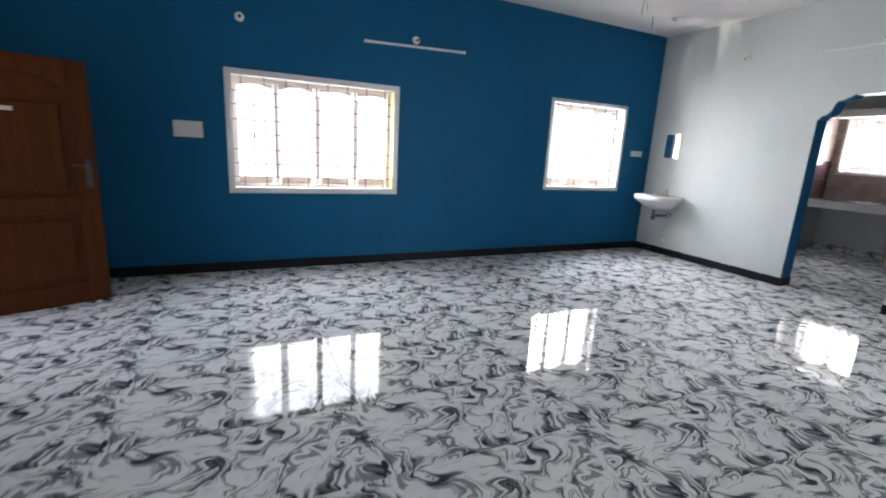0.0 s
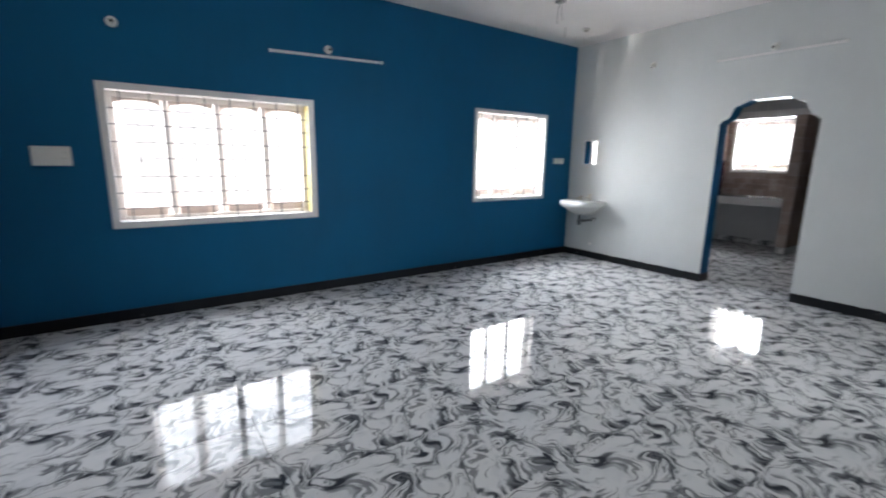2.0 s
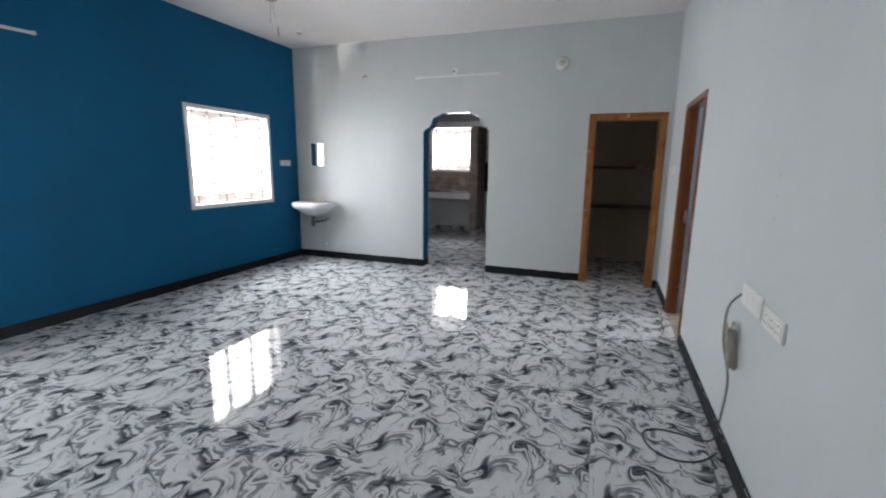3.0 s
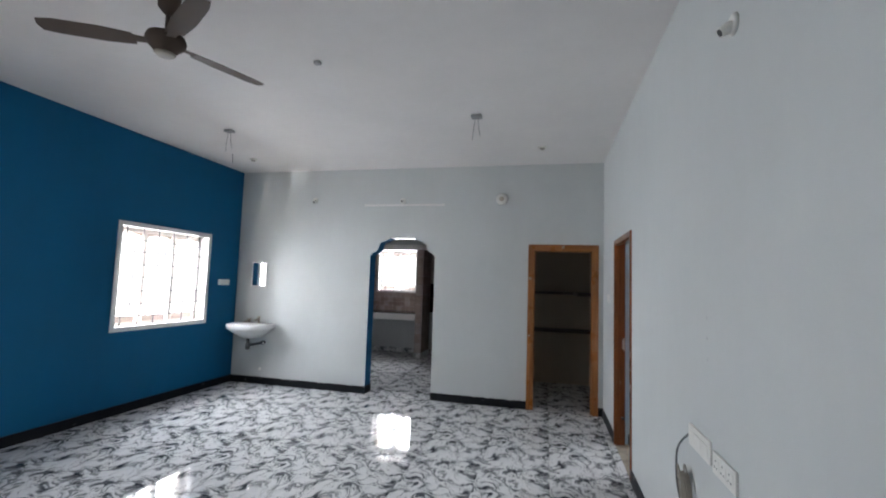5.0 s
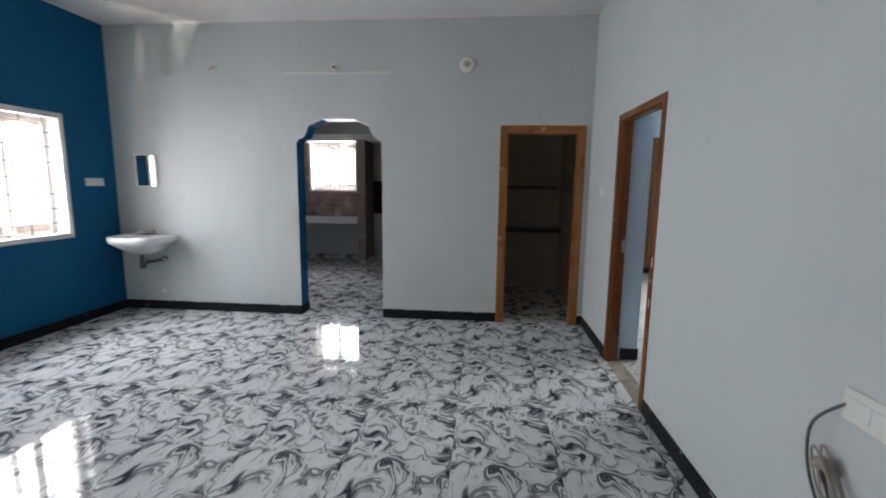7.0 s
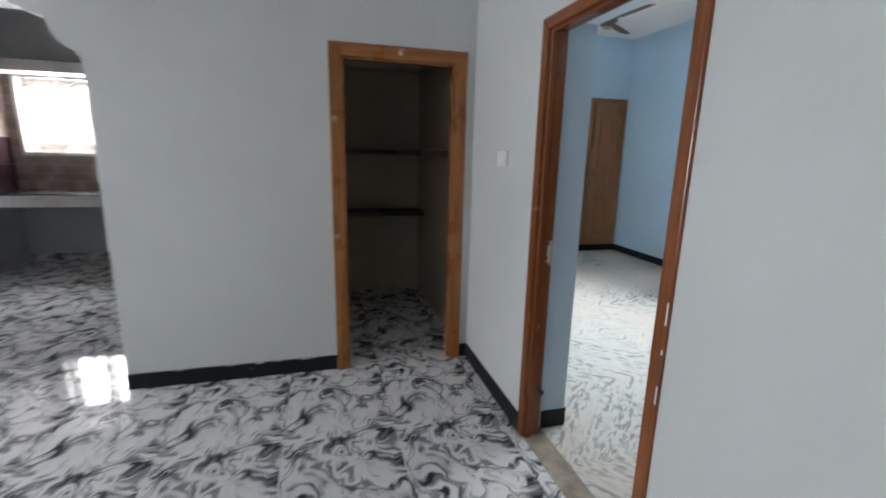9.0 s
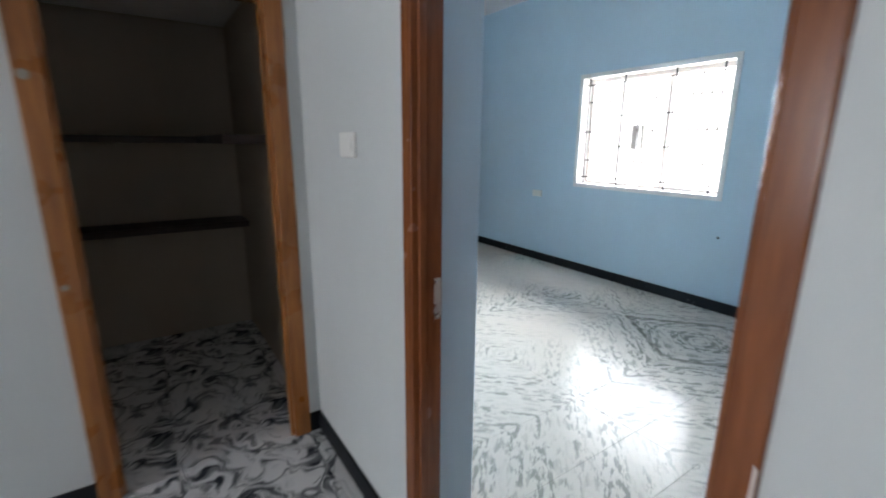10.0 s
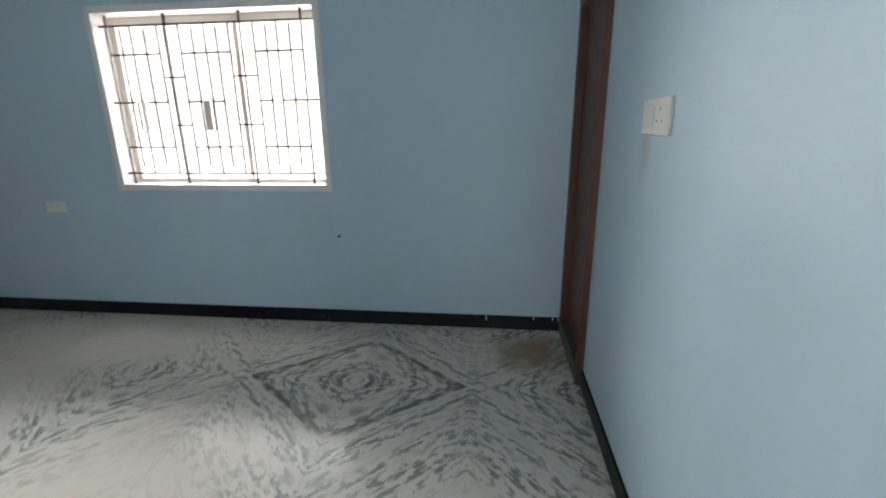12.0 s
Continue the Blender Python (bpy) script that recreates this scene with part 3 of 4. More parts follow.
strip(bm, [(0.44, 0.945), (0.365, 0.87), (0.29, 0.945)], 0.010, -0.002, 0.005)
part("carved_panel", bm, CUPB, bed_leaf, "gilded carved ornament panel")
bm = bmesh.new()
box(bm, 0.665, 0.705, 0.0, 0.008, 0.90, 1.10)
handle = part("door_handle", bm, BRONZE, bed_leaf, "dark bronze lever handle on a long plate", 0.004)
bm = bmesh.new()
tube(bm, (0.685, 0.008, 1.035), (0.685, 0.046, 1.035), 0.009)
box(bm, 0.625, 0.697, 0.040, 0.054, 1.025, 1.045)
part("lever", bm, BRONZE, handle, "", 0.003)
bm = bmesh.new()
tube(bm, (0.685, 0.0, 0.95), (0.685, 0.014, 0.95), 0.008)
part("key_cylinder", bm, STEEL, handle)
bm = bmesh.new()
box(bm, 0.66, 0.715, 0.0, 0.003, 0.69, 0.86)
bolt = part("slide_bolt", bm, STEEL, bed_leaf, "steel tower bolt", 0.001)
bm = bmesh.new()
tube(bm, (0.688, 0.012, 0.68), (0.688, 0.012, 0.875), 0.007)
for z in (0.71, 0.78, 0.85):
    box(bm, 0.674, 0.702, 0.003, 0.018, z - 0.01, z + 0.01)
part("rod", bm, STEEL, bolt)
bm = bmesh.new()
tube(bm, (0.688, 0.012, 0.765), (0.688, 0.05, 0.765), 0.005)
box(bm, 0.676, 0.700, 0.048, 0.056, 0.745, 0.785)
part("hasp", bm, BRONZE, bolt)

# main door leaf, standing open
main_leaf = thing("door_1", pose(0.985, YN + 0.03, 0.008, 0, 0, 112), "polished teak main door standing open, panelled", "door", "", "structure")
MW, MH = 1.0, 1.865
bm = bmesh.new()
box(bm, 0, MW, -0.02, 0.02, 0, MH)
part("leaf", bm, MAIN, main_leaf, "", 0.004)
for side in (-1, 1):
    def frame_bar(x0, x1, z0, z1, nm="rail"):
        bm = bmesh.new()
        y0, y1 = sorted((side * 0.02, side * 0.042))
        box(bm, x0, x1, y0, y1, z0, z1)
        return part(nm, bm, MAIN, main_leaf, "", 0.004)
    frame_bar(0, 0.13, 0, MH, "stile")
    frame_bar(MW - 0.13, MW, 0, MH, "stile")
    frame_bar(0.13, MW - 0.13, 0, 0.16)
    frame_bar(0.13, MW - 0.13, 0.74, 0.86)
    y0, y1 = sorted((side * 0.02, side * 0.034))
    block("panel", (0.19, MW - 0.19, y0, y1, 0.22, 0.68), MAIN, main_leaf, "", 0.012)
    block("panel", (0.19, MW - 0.19, y0, y1, 0.92, MH - 0.32), MAIN, main_leaf, "", 0.012)
    y0, y1 = sorted((side * 0.02, side * 0.042))
    bm = bmesh.new()
    pts = [(0.13, MH), (0.13, MH - 0.26)] + [(0.5 - 0.37 * math.cos(math.pi * k / 10), MH - 0.26 + 0.15 * math.sin(math.pi * k / 10)) for k in range(1, 10)] + [(0.87, MH - 0.26), (0.87, MH)]
    extrude_profile(bm, pts, y0, y1, lambda u, v, d: (u, d, v))
    part("arched_rail", bm, MAIN, main_leaf)
bm = bmesh.new()
box(bm, MW - 0.075, MW - 0.035, -0.05, -0.042, 0.93, 1.15)
mh = part("door_handle", bm, BRONZE, main_leaf, "dark handle plate with steel lever", 0.003)
bm = bmesh.new()
tube(bm, (MW - 0.055, -0.05, 1.10), (MW - 0.055, -0.085, 1.10), 0.009)
tube(bm, (MW - 0.055, -0.085, 1.10), (MW - 0.16, -0.085, 1.105), 0.008)
part("lever", bm, BRONZE, mh)
bm = bmesh.new()
box(bm, 0.40, 0.56, -0.0365, -0.034, 1.475, 1.505)
part("label_strip", bm, PLASTIC, main_leaf, "small white strip label")
door_frame("door_frame_3", "x", 0.98, 2.02, YN - 0.12, YN + 0.01, 2.118, 0.06, TEAK, TEAK_X, "orange varnished main door frame")

# bathroom door
bath = thing("door_3", pose(0.0, YR, 0), "closed dark brown bathroom door over a stone threshold", "door", "", "structure")
bm = bmesh.new()
box(bm, 8.09, 8.16, -0.14, 0.035, 0.11, 2.13)
part("post", bm, BATH, bath, "", 0.003)
bm = bmesh.new()
box(bm, 8.724, 8.784, -0.14, 0.035, 0.11, 2.13)
part("post", bm, BATH, bath, "", 0.003)
bm = bmesh.new()
box(bm, 8.16, 8.724, -0.14, 0.035, 2.07, 2.13)
part("head", bm, BATH, bath, "", 0.003)
bm = bmesh.new()
box(bm, 8.16, 8.724, -0.05, -0.010, 0.115, 2.07)
part("leaf", bm, BATH, bath, "", 0.002)
bm = bmesh.new()
box(bm, 8.09, 8.784, -0.16, 0.037, 0, 0.11)
part("threshold_stone", bm, IRON, bath, "grey stone threshold", 0.003)


# ---- windows ----
def window(name, m, w, h, label, surround, bars, rails, mullions, wood_mat, sashes=True, surround_mat=None, thick=0.0045, edge=None, arched=True, iron=GLAREIRON):
    """u runs along the wall seen from inside, d outwards (local y), z up from the sill. bars: (u, z0, z1, tip); rails: (u0, u1, z)."""
    root = thing(name, m, label, "window", "", "structure")
    s = surround
    sm = surround_mat or WHITE
    if s:
        for nm, dims in (("trim_side", (-s, 0, -0.012, 0.0, -s, h + s)), ("trim_side", (w, w + s, -0.012, 0.0, -s, h + s)),
                         ("trim_head", (0, w, -0.012, 0.0, h, h + s)), ("sill", (0, w, -0.012, 0.0, -s, 0))):
            block(nm, dims, sm, root, "", 0.003)
    for u, z0, z1, tip in bars:
        bm = bmesh.new()
        r = thick
        box(bm, u - r, u + r, 0.05 - r, 0.05 + r, z0, z1)
        if tip:
            for z, k in ((z1, 1), (z0, -1)):
                tube(bm, (u, 0.05, z), (u, 0.05, z + k * 0.035), 0.011, 0.001, 6)
            tube(bm, (u, 0.05, (z0 + z1) / 2 - 0.025), (u, 0.05, (z0 + z1) / 2 + 0.025), 0.010, 0.010, 6)
        part("grille_bar", bm, iron, root)
    for u0, u1, z in rails:
        bm = bmesh.new()
        box(bm, u0, u1, 0.040, 0.0445, z - thick, z + thick)
        part("grille_rail", bm, iron, root)
    if edge:
        block("edge_tape", (w - 0.003, w, 0.002, 0.128, 0.004, h - 0.004), edge, root, "yellowish strip on the reveal", 0)
    # wooden frame further out
    f = 0.045
    for nm, dims in (("frame_post", (0, f, 0.13, 0.20, 0, h)), ("frame_post", (w - f, w, 0.13, 0.20, 0, h)),
                     ("frame_head", (f, w - f, 0.13, 0.20, h - f, h)), ("frame_sill", (f, w - f, 0.13, 0.20, 0, f * 0.7))):
        block(nm, dims, wood_mat, root, "", 0.004)
    edges = [0.0] + mullions + [w]
    for u in mullions:
        block("mullion", (u - 0.019, u + 0.019, 0.13, 0.20, f * 0.7, h - f), wood_mat, root, "", 0.004)
    for u0, u1 in zip(edges, edges[1:]):
        a, b = u0 + 0.03, u1 - 0.03
        if arched:
            bm = bmesh.new()
            pts = [(a, h - f), (a, h - f - 0.075)] + [((a + b) / 2 - (b - a) / 2 * math.cos(math.pi * k / 8), h - f - 0.075 + 0.06 * math.sin(math.pi * k / 8)) for k in range(1, 8)] + [(b, h - f - 0.075), (b, h - f)]
            extrude_profile(bm, pts, 0.15, 0.18, lambda u, v, d: (u, d, v))
            part("arched_rail", bm, SASH, root, "pinkish arched top rail")
            block("bottom_rail", (a + 0.02, b - 0.02, 0.15, 0.18, f * 0.7, f * 0.7 + 0.075), SASH, root, "", 0.004)
        if sashes:
            # casement swung outwards on its hinge
            bm = bmesh.new()
            hh, ww = h - f - 0.05, min(0.42, (b - a))
            mm = pose(a + 0.012, 0.20, f * 0.7 + 0.005, 0, 0, 82)
            for dims in ((0, ww, -0.014, 0.014, 0, 0.05), (0, ww, -0.014, 0.014, hh - 0.05, hh), (0, 0.045, -0.014, 0.014, 0.05, hh - 0.05), (ww - 0.045, ww, -0.014, 0.014, 0.05, hh - 0.05)):
                box(bm, *dims, 0, mm)
            part("casement", bm, wood_mat, root)
    return root


def hall_grille(w, h, step, zs):
    bars, rails = [], []
    n = round(w / step)
    first = (w - (n - 1) * step) / 2
    for k in range(n):
        u = first + k * step
        bars.append((u, 0, h, False))
        if k < n - 1:
            if k % 2 == 0:
                bars.append((u + step / 2, zs[0] + 0.06, zs[-1] - 0.06, True))
            else:
                bars.append((u + step / 2, zs[0], zs[-1], False))
    for z in zs:
        rails.append((0, w, z))
    for k in range(1, n - 1, 2):
        u = first + k * step
        rails.append((u, u + step, (zs[2] + zs[3]) / 2 + 0.01))
    return bars, rails


WEST = Matrix.Rotation(radians(90), 4, "Z")
w, h = W1[1] - W1[0], W1[3] - W1[2]
bars, rails = hall_grille(w, h, 0.213, [0.11, 0.245, 0.385, 0.68, 0.825, 0.955])
window("window_1", Matrix.Translation((0, W1[0], W1[2])) @ WEST, w, h, "wide white-trimmed hall window with iron grille", 0.058, bars, rails, [w * 0.25, w * 0.5, w * 0.75], FRAMEW, edge=YELLOW)
w, h = W2[1] - W2[0], W2[3] - W2[2]
bars, rails = hall_grille(w, h, 0.214, [0.11, 0.25, 0.395, 0.70, 0.85, 0.985])
window("window_2", Matrix.Translation((0, W2[0], W2[2])) @ WEST, w, h, "white-trimmed hall window with iron grille near the corner", 0.05, bars, rails, [w / 3, w * 2 / 3], FRAMEW)
w, h = KW[1] - KW[0], KW[3] - KW[2]
bars, rails = hall_grille(w, h, 0.195, [0.09, 0.2, 0.32, 0.53, 0.65, 0.77])
window("window_3", Matrix.Translation((KW[0], KY, KW[2])), w, h, "white-trimmed kitchen window with iron grille", 0.045, bars, rails, [w / 2], FRAMEW)
EAST = Matrix.Rotation(radians(-90), 4, "Z")
w, h = BW[1] - BW[0], BW[3] - BW[2]
top = BW[1]
full, spear, bar_y = [1.30, 0.87, 0.341, -0.078], [1.206, 1.03, 0.685, 0.515, 0.168, 0.005], [1.128, 0.933, 0.778, 0.596, 0.426, 0.252, 0.092]
bars = [(top - y, 0, h, False) for y in full] + [(top - y, 0.14, 0.86 + 0.16, True) for y in spear] + [(top - y, 0.075, 1.055, False) for y in bar_y]
rails = [(0, w, 1.055), (0, w, 0.075)]
for z in (0.875, 0.26):
    rails += [(top - a, top - b, z) for a, b in ((1.30, 0.933), (0.778, 0.426), (0.252, -0.078))]
for a, b in ((1.345, 1.16), (1.08, 0.933), (0.778, 0.69), (0.596, 0.515), (0.252, 0.168), (0.092, -0.18)):
    rails.append((top - a, top - b, 0.565))
for z in (0.725, 0.41):
    rails += [(top - a, top - b, z) for a, b in ((0.933, 0.778), (0.426, 0.252))]
window("window_4", Matrix.Translation((XW, BW[1], BW[2])) @ EAST, w, h, "bedroom window with patterned iron grille and white trim", 0.045, bars, rails, [0.41, 0.92], FRAMEW, False, WHITE, 0.0065, None, False, IRON)

# ---- store shelves ----
for z, dims in ((1.465, None), (0.865, None)):
    bm = bmesh.new()
    box(bm, KR + 0.12, XR - 0.004, SY - 0.30, SY, z - 0.022, z + 0.022)
    if z > 1:
        box(bm, XR - 0.29, XR - 0.004, 0.30, SY - 0.3, z - 0.022, z + 0.022)
    tagged(finish("wall_shelf", bm, SLAB, 0.004), "dark stone shelf built into the store walls", "shelf", "store shelves")

store_loft = thing("store_loft_slab", pose(0, 0, 0), "white painted loft slab over the store shelves", "loft", "", "structure")
block("slab", (KR + 0.12, XR - 0.004, YF, SY, 2.26, 2.36), WHITE, store_loft, "", 0.004)

# ---- kitchen ----
counter = thing("kitchen_counter", pose(0, 0, 0), "kitchen counter with black granite top and white edge", "counter")
block("counter_slab", (KX, 1.90, 3.13, KY, 0.76, 0.895), WHITE, counter, "white plastered slab edge", 0.004)
block("granite_top", (KX, 1.90, 3.11, KY, 0.895, 0.915), GRANITE, counter, "black granite top", 0.003)
loft = thing("loft_slab", pose(0, 0, 0), "white painted concrete loft slab over the kitchen window", "loft", "", "structure")
block("slab", (0.0, KR, 3.40, KY, 2.262, 2.385), WHITE, loft, "", 0.004)
pillar = thing("kitchen_pillar", pose(0, 0, 0), "beige tiled kitchen partition beside the counter", "partition", "", "structure")
block("core", (1.905, 2.05, 3.12, KY, 0, 2.26), KGREY, pillar)

# ---- hall fixtures ----
def switch_plate(name, m, w, h, modules, label, mat=None):
    """u right, v up on the wall, thickness towards the room (local -y)."""
    root = thing(name, m, label, "switch")
    block("plate", (0, w, -0.012, 0, 0, h), mat or PLASTIC, root, "", 0.004)
    x = 0.014
    step = (w - 0.028) / len(modules)
    for kind in modules:
        a, b = x + 0.002, x + step - 0.002
        if kind == "s":
            block("rocker", (a, b, -0.0165, -0.012, h * 0.24, h * 0.76), PLASTIC, root, "", 0.002)
        elif kind == "p":
            bm = bmesh.new()
            box(bm, a, b, -0.0145, -0.012, h * 0.2, h * 0.8)
            sock = part("socket", bm, PLASTIC, root, "", 0.002)
            for du, dv in ((0, 0.2), (-0.2, -0.12), (0.2, -0.12)):
                bm = bmesh.new()
                lathe(bm, [(0.0035, 0), (0.0035, 0.0012)], pose((a + b) / 2 + du * (b - a), -0.0145, h / 2 + dv * h, 90, 0, 0), 10)
                part("hole", bm, BLACK, sock)
        x += step
    return root


switch_plate("switch_board", Matrix.Translation((0.0, -6.371, 1.362)) @ WEST, 0.246, 0.152, ["s", "s", "s", "p"], "white switch board with socket on the blue wall")
switch_plate("switch_board", Matrix.Translation((0.0, -0.402, 1.428)) @ WEST, 0.225, 0.083, ["s", "s", "s"], "small white switch board beside the corner window")
switch_plate("switch_board", Matrix.Translation((XR, -0.466, 1.40)) @ EAST, 0.132, 0.088, ["s"], "single white switch beside the bedroom door")
switch_plate("socket_board", Matrix.Translation((XR, -3.40, 0.818)) @ EAST, 0.285, 0.10, ["s", "s", "s"], "white socket board on the grey wall above the cable")
switch_plate("socket_board", Matrix.Translation((XR, -3.715, 0.808)) @ EAST, 0.235, 0.088, ["p", "p", "p"], "second white socket board on the grey wall")
switch_plate("switch_board", Matrix.Translation((7.495, YR, 1.385)) @ Matrix.Rotation(radians(180), 4, "Z"), 0.245, 0.115, ["s", "p"], "white switch plate beside the bathroom door")
switch_plate("socket_board", Matrix.Translation((XW, 2.03, 0.815)) @ EAST, 0.155, 0.08, ["s", "s"], "pale switch plate under the bedroom window")


def batten(m, length, label):
    root = thing("tube_light_batten", m, label, "lamp")
    block("channel", (0, length, -0.022, 0, -0.012, 0.012), WHITE, root, "", 0.003)
    for u in (0.0, length):
        block("end_cap", (u - 0.008, u + 0.008, -0.03, 0, -0.016, 0.016), PLASTIC, root, "", 0.003)
    return root


batten(Matrix.Translation((0.0, -4.53, 2.468)) @ WEST @ pose(0, 0, 0, 0, -1.8, 0), 1.2, "white tube light batten on the blue wall without tube")
batten(Matrix.Translation((2.046, 0, 2.632)), 1.147, "white tube light batten over the arch without tube")


def bulb_holder(m, label, tilt=25):
    root = thing("bulb_holder", m, label, "lamp holder", "bulb holders")
    bm = bmesh.new()
    lathe(bm, [(0.042, 0), (0.042, 0.008), (0.036, 0.014)], pose(0, 0, 0, 90, 0, 0), 24)
    part("rose", bm, PLASTIC, root)
    bm = bmesh.new()
    lathe(bm, [(0.022, 0.012), (0.024, 0.03), (0.020, 0.045), (0.020, 0.06)], pose(0, 0, 0, 90 + tilt, 0, 0), 20)
    part("socket", bm, PLASTIC, root)
    bm = bmesh.new()
    lathe(bm, [(0.015, 0.0585), (0.015, 0.0615)], pose(0, 0, 0, 90 + tilt, 0, 0), 16)
    part("mouth", bm, BLACK, root)
    return root


bulb_holder(Matrix.Translation((0, -5.755, 2.507)) @ WEST, "white bulb holder high on the blue wall", 5)
bulb_holder(Matrix.Translation((0, -3.945, 2.555)) @ WEST, "white bulb holder above the batten on the blue wall", 5)
bulb_holder(Matrix.Translation((2.598, 0, 2.69)), "white bulb holder above the batten over the arch", 10)
bulb_holder(Matrix.Translation((1.244, 0, 2.713)), "white bulb holder on the grey wall near the corner", 35)
bulb_holder(Matrix.Translation((XR, -3.99, 2.59)) @ EAST, "white bulb holder high on the grey side wall", 30)

bell = thing("door_bell_box", Matrix.Translation((3.91, 0, 2.655)), "round white door bell high on the grey wall", "door bell")
bm = bmesh.new()
lathe(bm, [(0.078, 0), (0.08, 0.012), (0.074, 0.03), (0.055, 0.042), (0.02, 0.046)], pose(0.075, 0, 0.044, 90, 0, 0), 32)
part("case", bm, PLASTIC, bell)
bm = bmesh.new()
lathe(bm, [(0.034, 0.0455), (0.032, 0.05), (0.008, 0.052)], pose(0.075, 0, 0.044, 90, 0, 0), 24)
part("grille", bm, TAPM, bell, "beige sound grille")

mirror = thing("wall_mirror", Matrix.Translation((0.262, -0.009, 1.42)) @ pose(0, 0, 0, 0, 0, 2.0), "small wall mirror with white frame above the basin", "mirror")
for nm, dims in (("frame_side", (0, 0.014, -0.02, 0, 0, 0.365)), ("frame_side", (0.234, 0.248, -0.02, 0, 0, 0.365)), ("frame_rail", (0.014, 0.234, -0.02, 0, 0, 0.014)), ("frame_rail", (0.014, 0.234, -0.02, 0, 0.351, 0.365))):
    block(nm, dims, WHITE, mirror, "", 0.003)
block("glass", (0.014, 0.234, -0.012, -0.002, 0.014, 0.351), mirror_m, mirror, "silvered glass", 0)

# wash basin
basin = thing("wash_basin", Matrix.Translation((0.405, 0, 0)), "white ceramic wall-hung wash basin with taps", "wash basin")


def d_ring(bm, half, depth, z, back=0.0, n=28):
    """A ring straight along the wall and rounded in front."""
    pts = []
    for k in range(n + 1):
        t = math.pi * k / n
        c, s = math.cos(t), math.sin(t)
        pts.append((half * math.copysign(abs(c) ** 0.5, c), -back - (depth - back) * abs(s) ** 0.62, z))
    return [bm.verts.new(p) for p in pts]


bm = bmesh.new()
rings = [d_ring(bm, *r) for r in ((0.055, 0.21, 0.672, 0.0), (0.13, 0.27, 0.688, 0.0), (0.215, 0.36, 0.752, 0.0), (0.275, 0.42, 0.80, 0.0), (0.303, 0.443, 0.822, 0.0), (0.308, 0.449, 0.878, 0.0), (0.299, 0.439, 0.888, 0.0),
                                  (0.262, 0.405, 0.886, 0.12), (0.245, 0.392, 0.872, 0.135), (0.20, 0.35, 0.80, 0.16), (0.12, 0.29, 0.745, 0.19), (0.03, 0.25, 0.735, 0.22))]
for a, b in zip(rings, rings[1:]):
    for k in range(len(a)):
        f = bm.faces.new((a[k], a[(k + 1) % len(a)], b[(k + 1) % len(a)], b[k]))
        f.smooth = True
bm.faces.new(rings[0][::-1])
bm.faces.new(rings[-1])
part("bowl", bm, CERAMIC, basin)
for x, hh in ((-0.10, 0.05), (0.06, 0.085)):
    bm = bmesh.new()
    tube(bm, (x, -0.06, 0.885), (x, -0.06, 0.885 + hh), 0.014, 0.012, 14)
    tube(bm, (x, -0.06, 0.885 + hh * 0.75), (x, -0.16, 0.885 + hh * 0.55), 0.010, 0.009, 12)
    tap = part("tap", bm, TAPM, basin, "beige plastic tap")
    bm = bmesh.new()
    box(bm, x - 0.03, x + 0.03, -0.068, -0.052, 0.885 + hh, 0.897 + hh)
    box(bm, x - 0.007, x + 0.007, -0.085, -0.035, 0.885 + hh, 0.897 + hh)
    part("tap_head", bm, TAPM, tap, "", 0.002)
bm = bmesh.new()
tube(bm, (0.0, -0.2, 0.675), (0.0, -0.2, 0.575), 0.022, 0.022, 16)
tube(bm, (0.0, -0.2, 0.60), (0.0, -0.2, 0.52), 0.034, 0.03, 16)
tube(bm, (0.0, -0.2, 0.575), (0.12, -0.02, 0.60), 0.019, 0.019, 14)
tube(bm, (0.12, -0.03, 0.60), (0.12, 0.0, 0.60), 0.032, 0.032, 16)
part("waste_trap", bm, DARKPL, basin, "dark grey plastic waste trap")
for x in (-0.09, 0.14):
    bm = bmesh.new()
    tube(bm, (x, -0.004, 0.585), (x, -0.04, 0.585), 0.012, 0.010, 12)
    tube(bm, (x, -0.03, 0.585), (x, -0.05, 0.61), 0.016, 0.012, 12)
    part("stop_valve", bm, STEEL, basin)
bm = bmesh.new()
lathe(bm, [(0.022, 0), (0.022, 0.003), (0.012, 0.004)], pose(0.08, 0.0, 0.215, 90, 0, 0), 16)
part("drain_cap", bm, PLASTIC, basin, "white drain cap low on the wall")

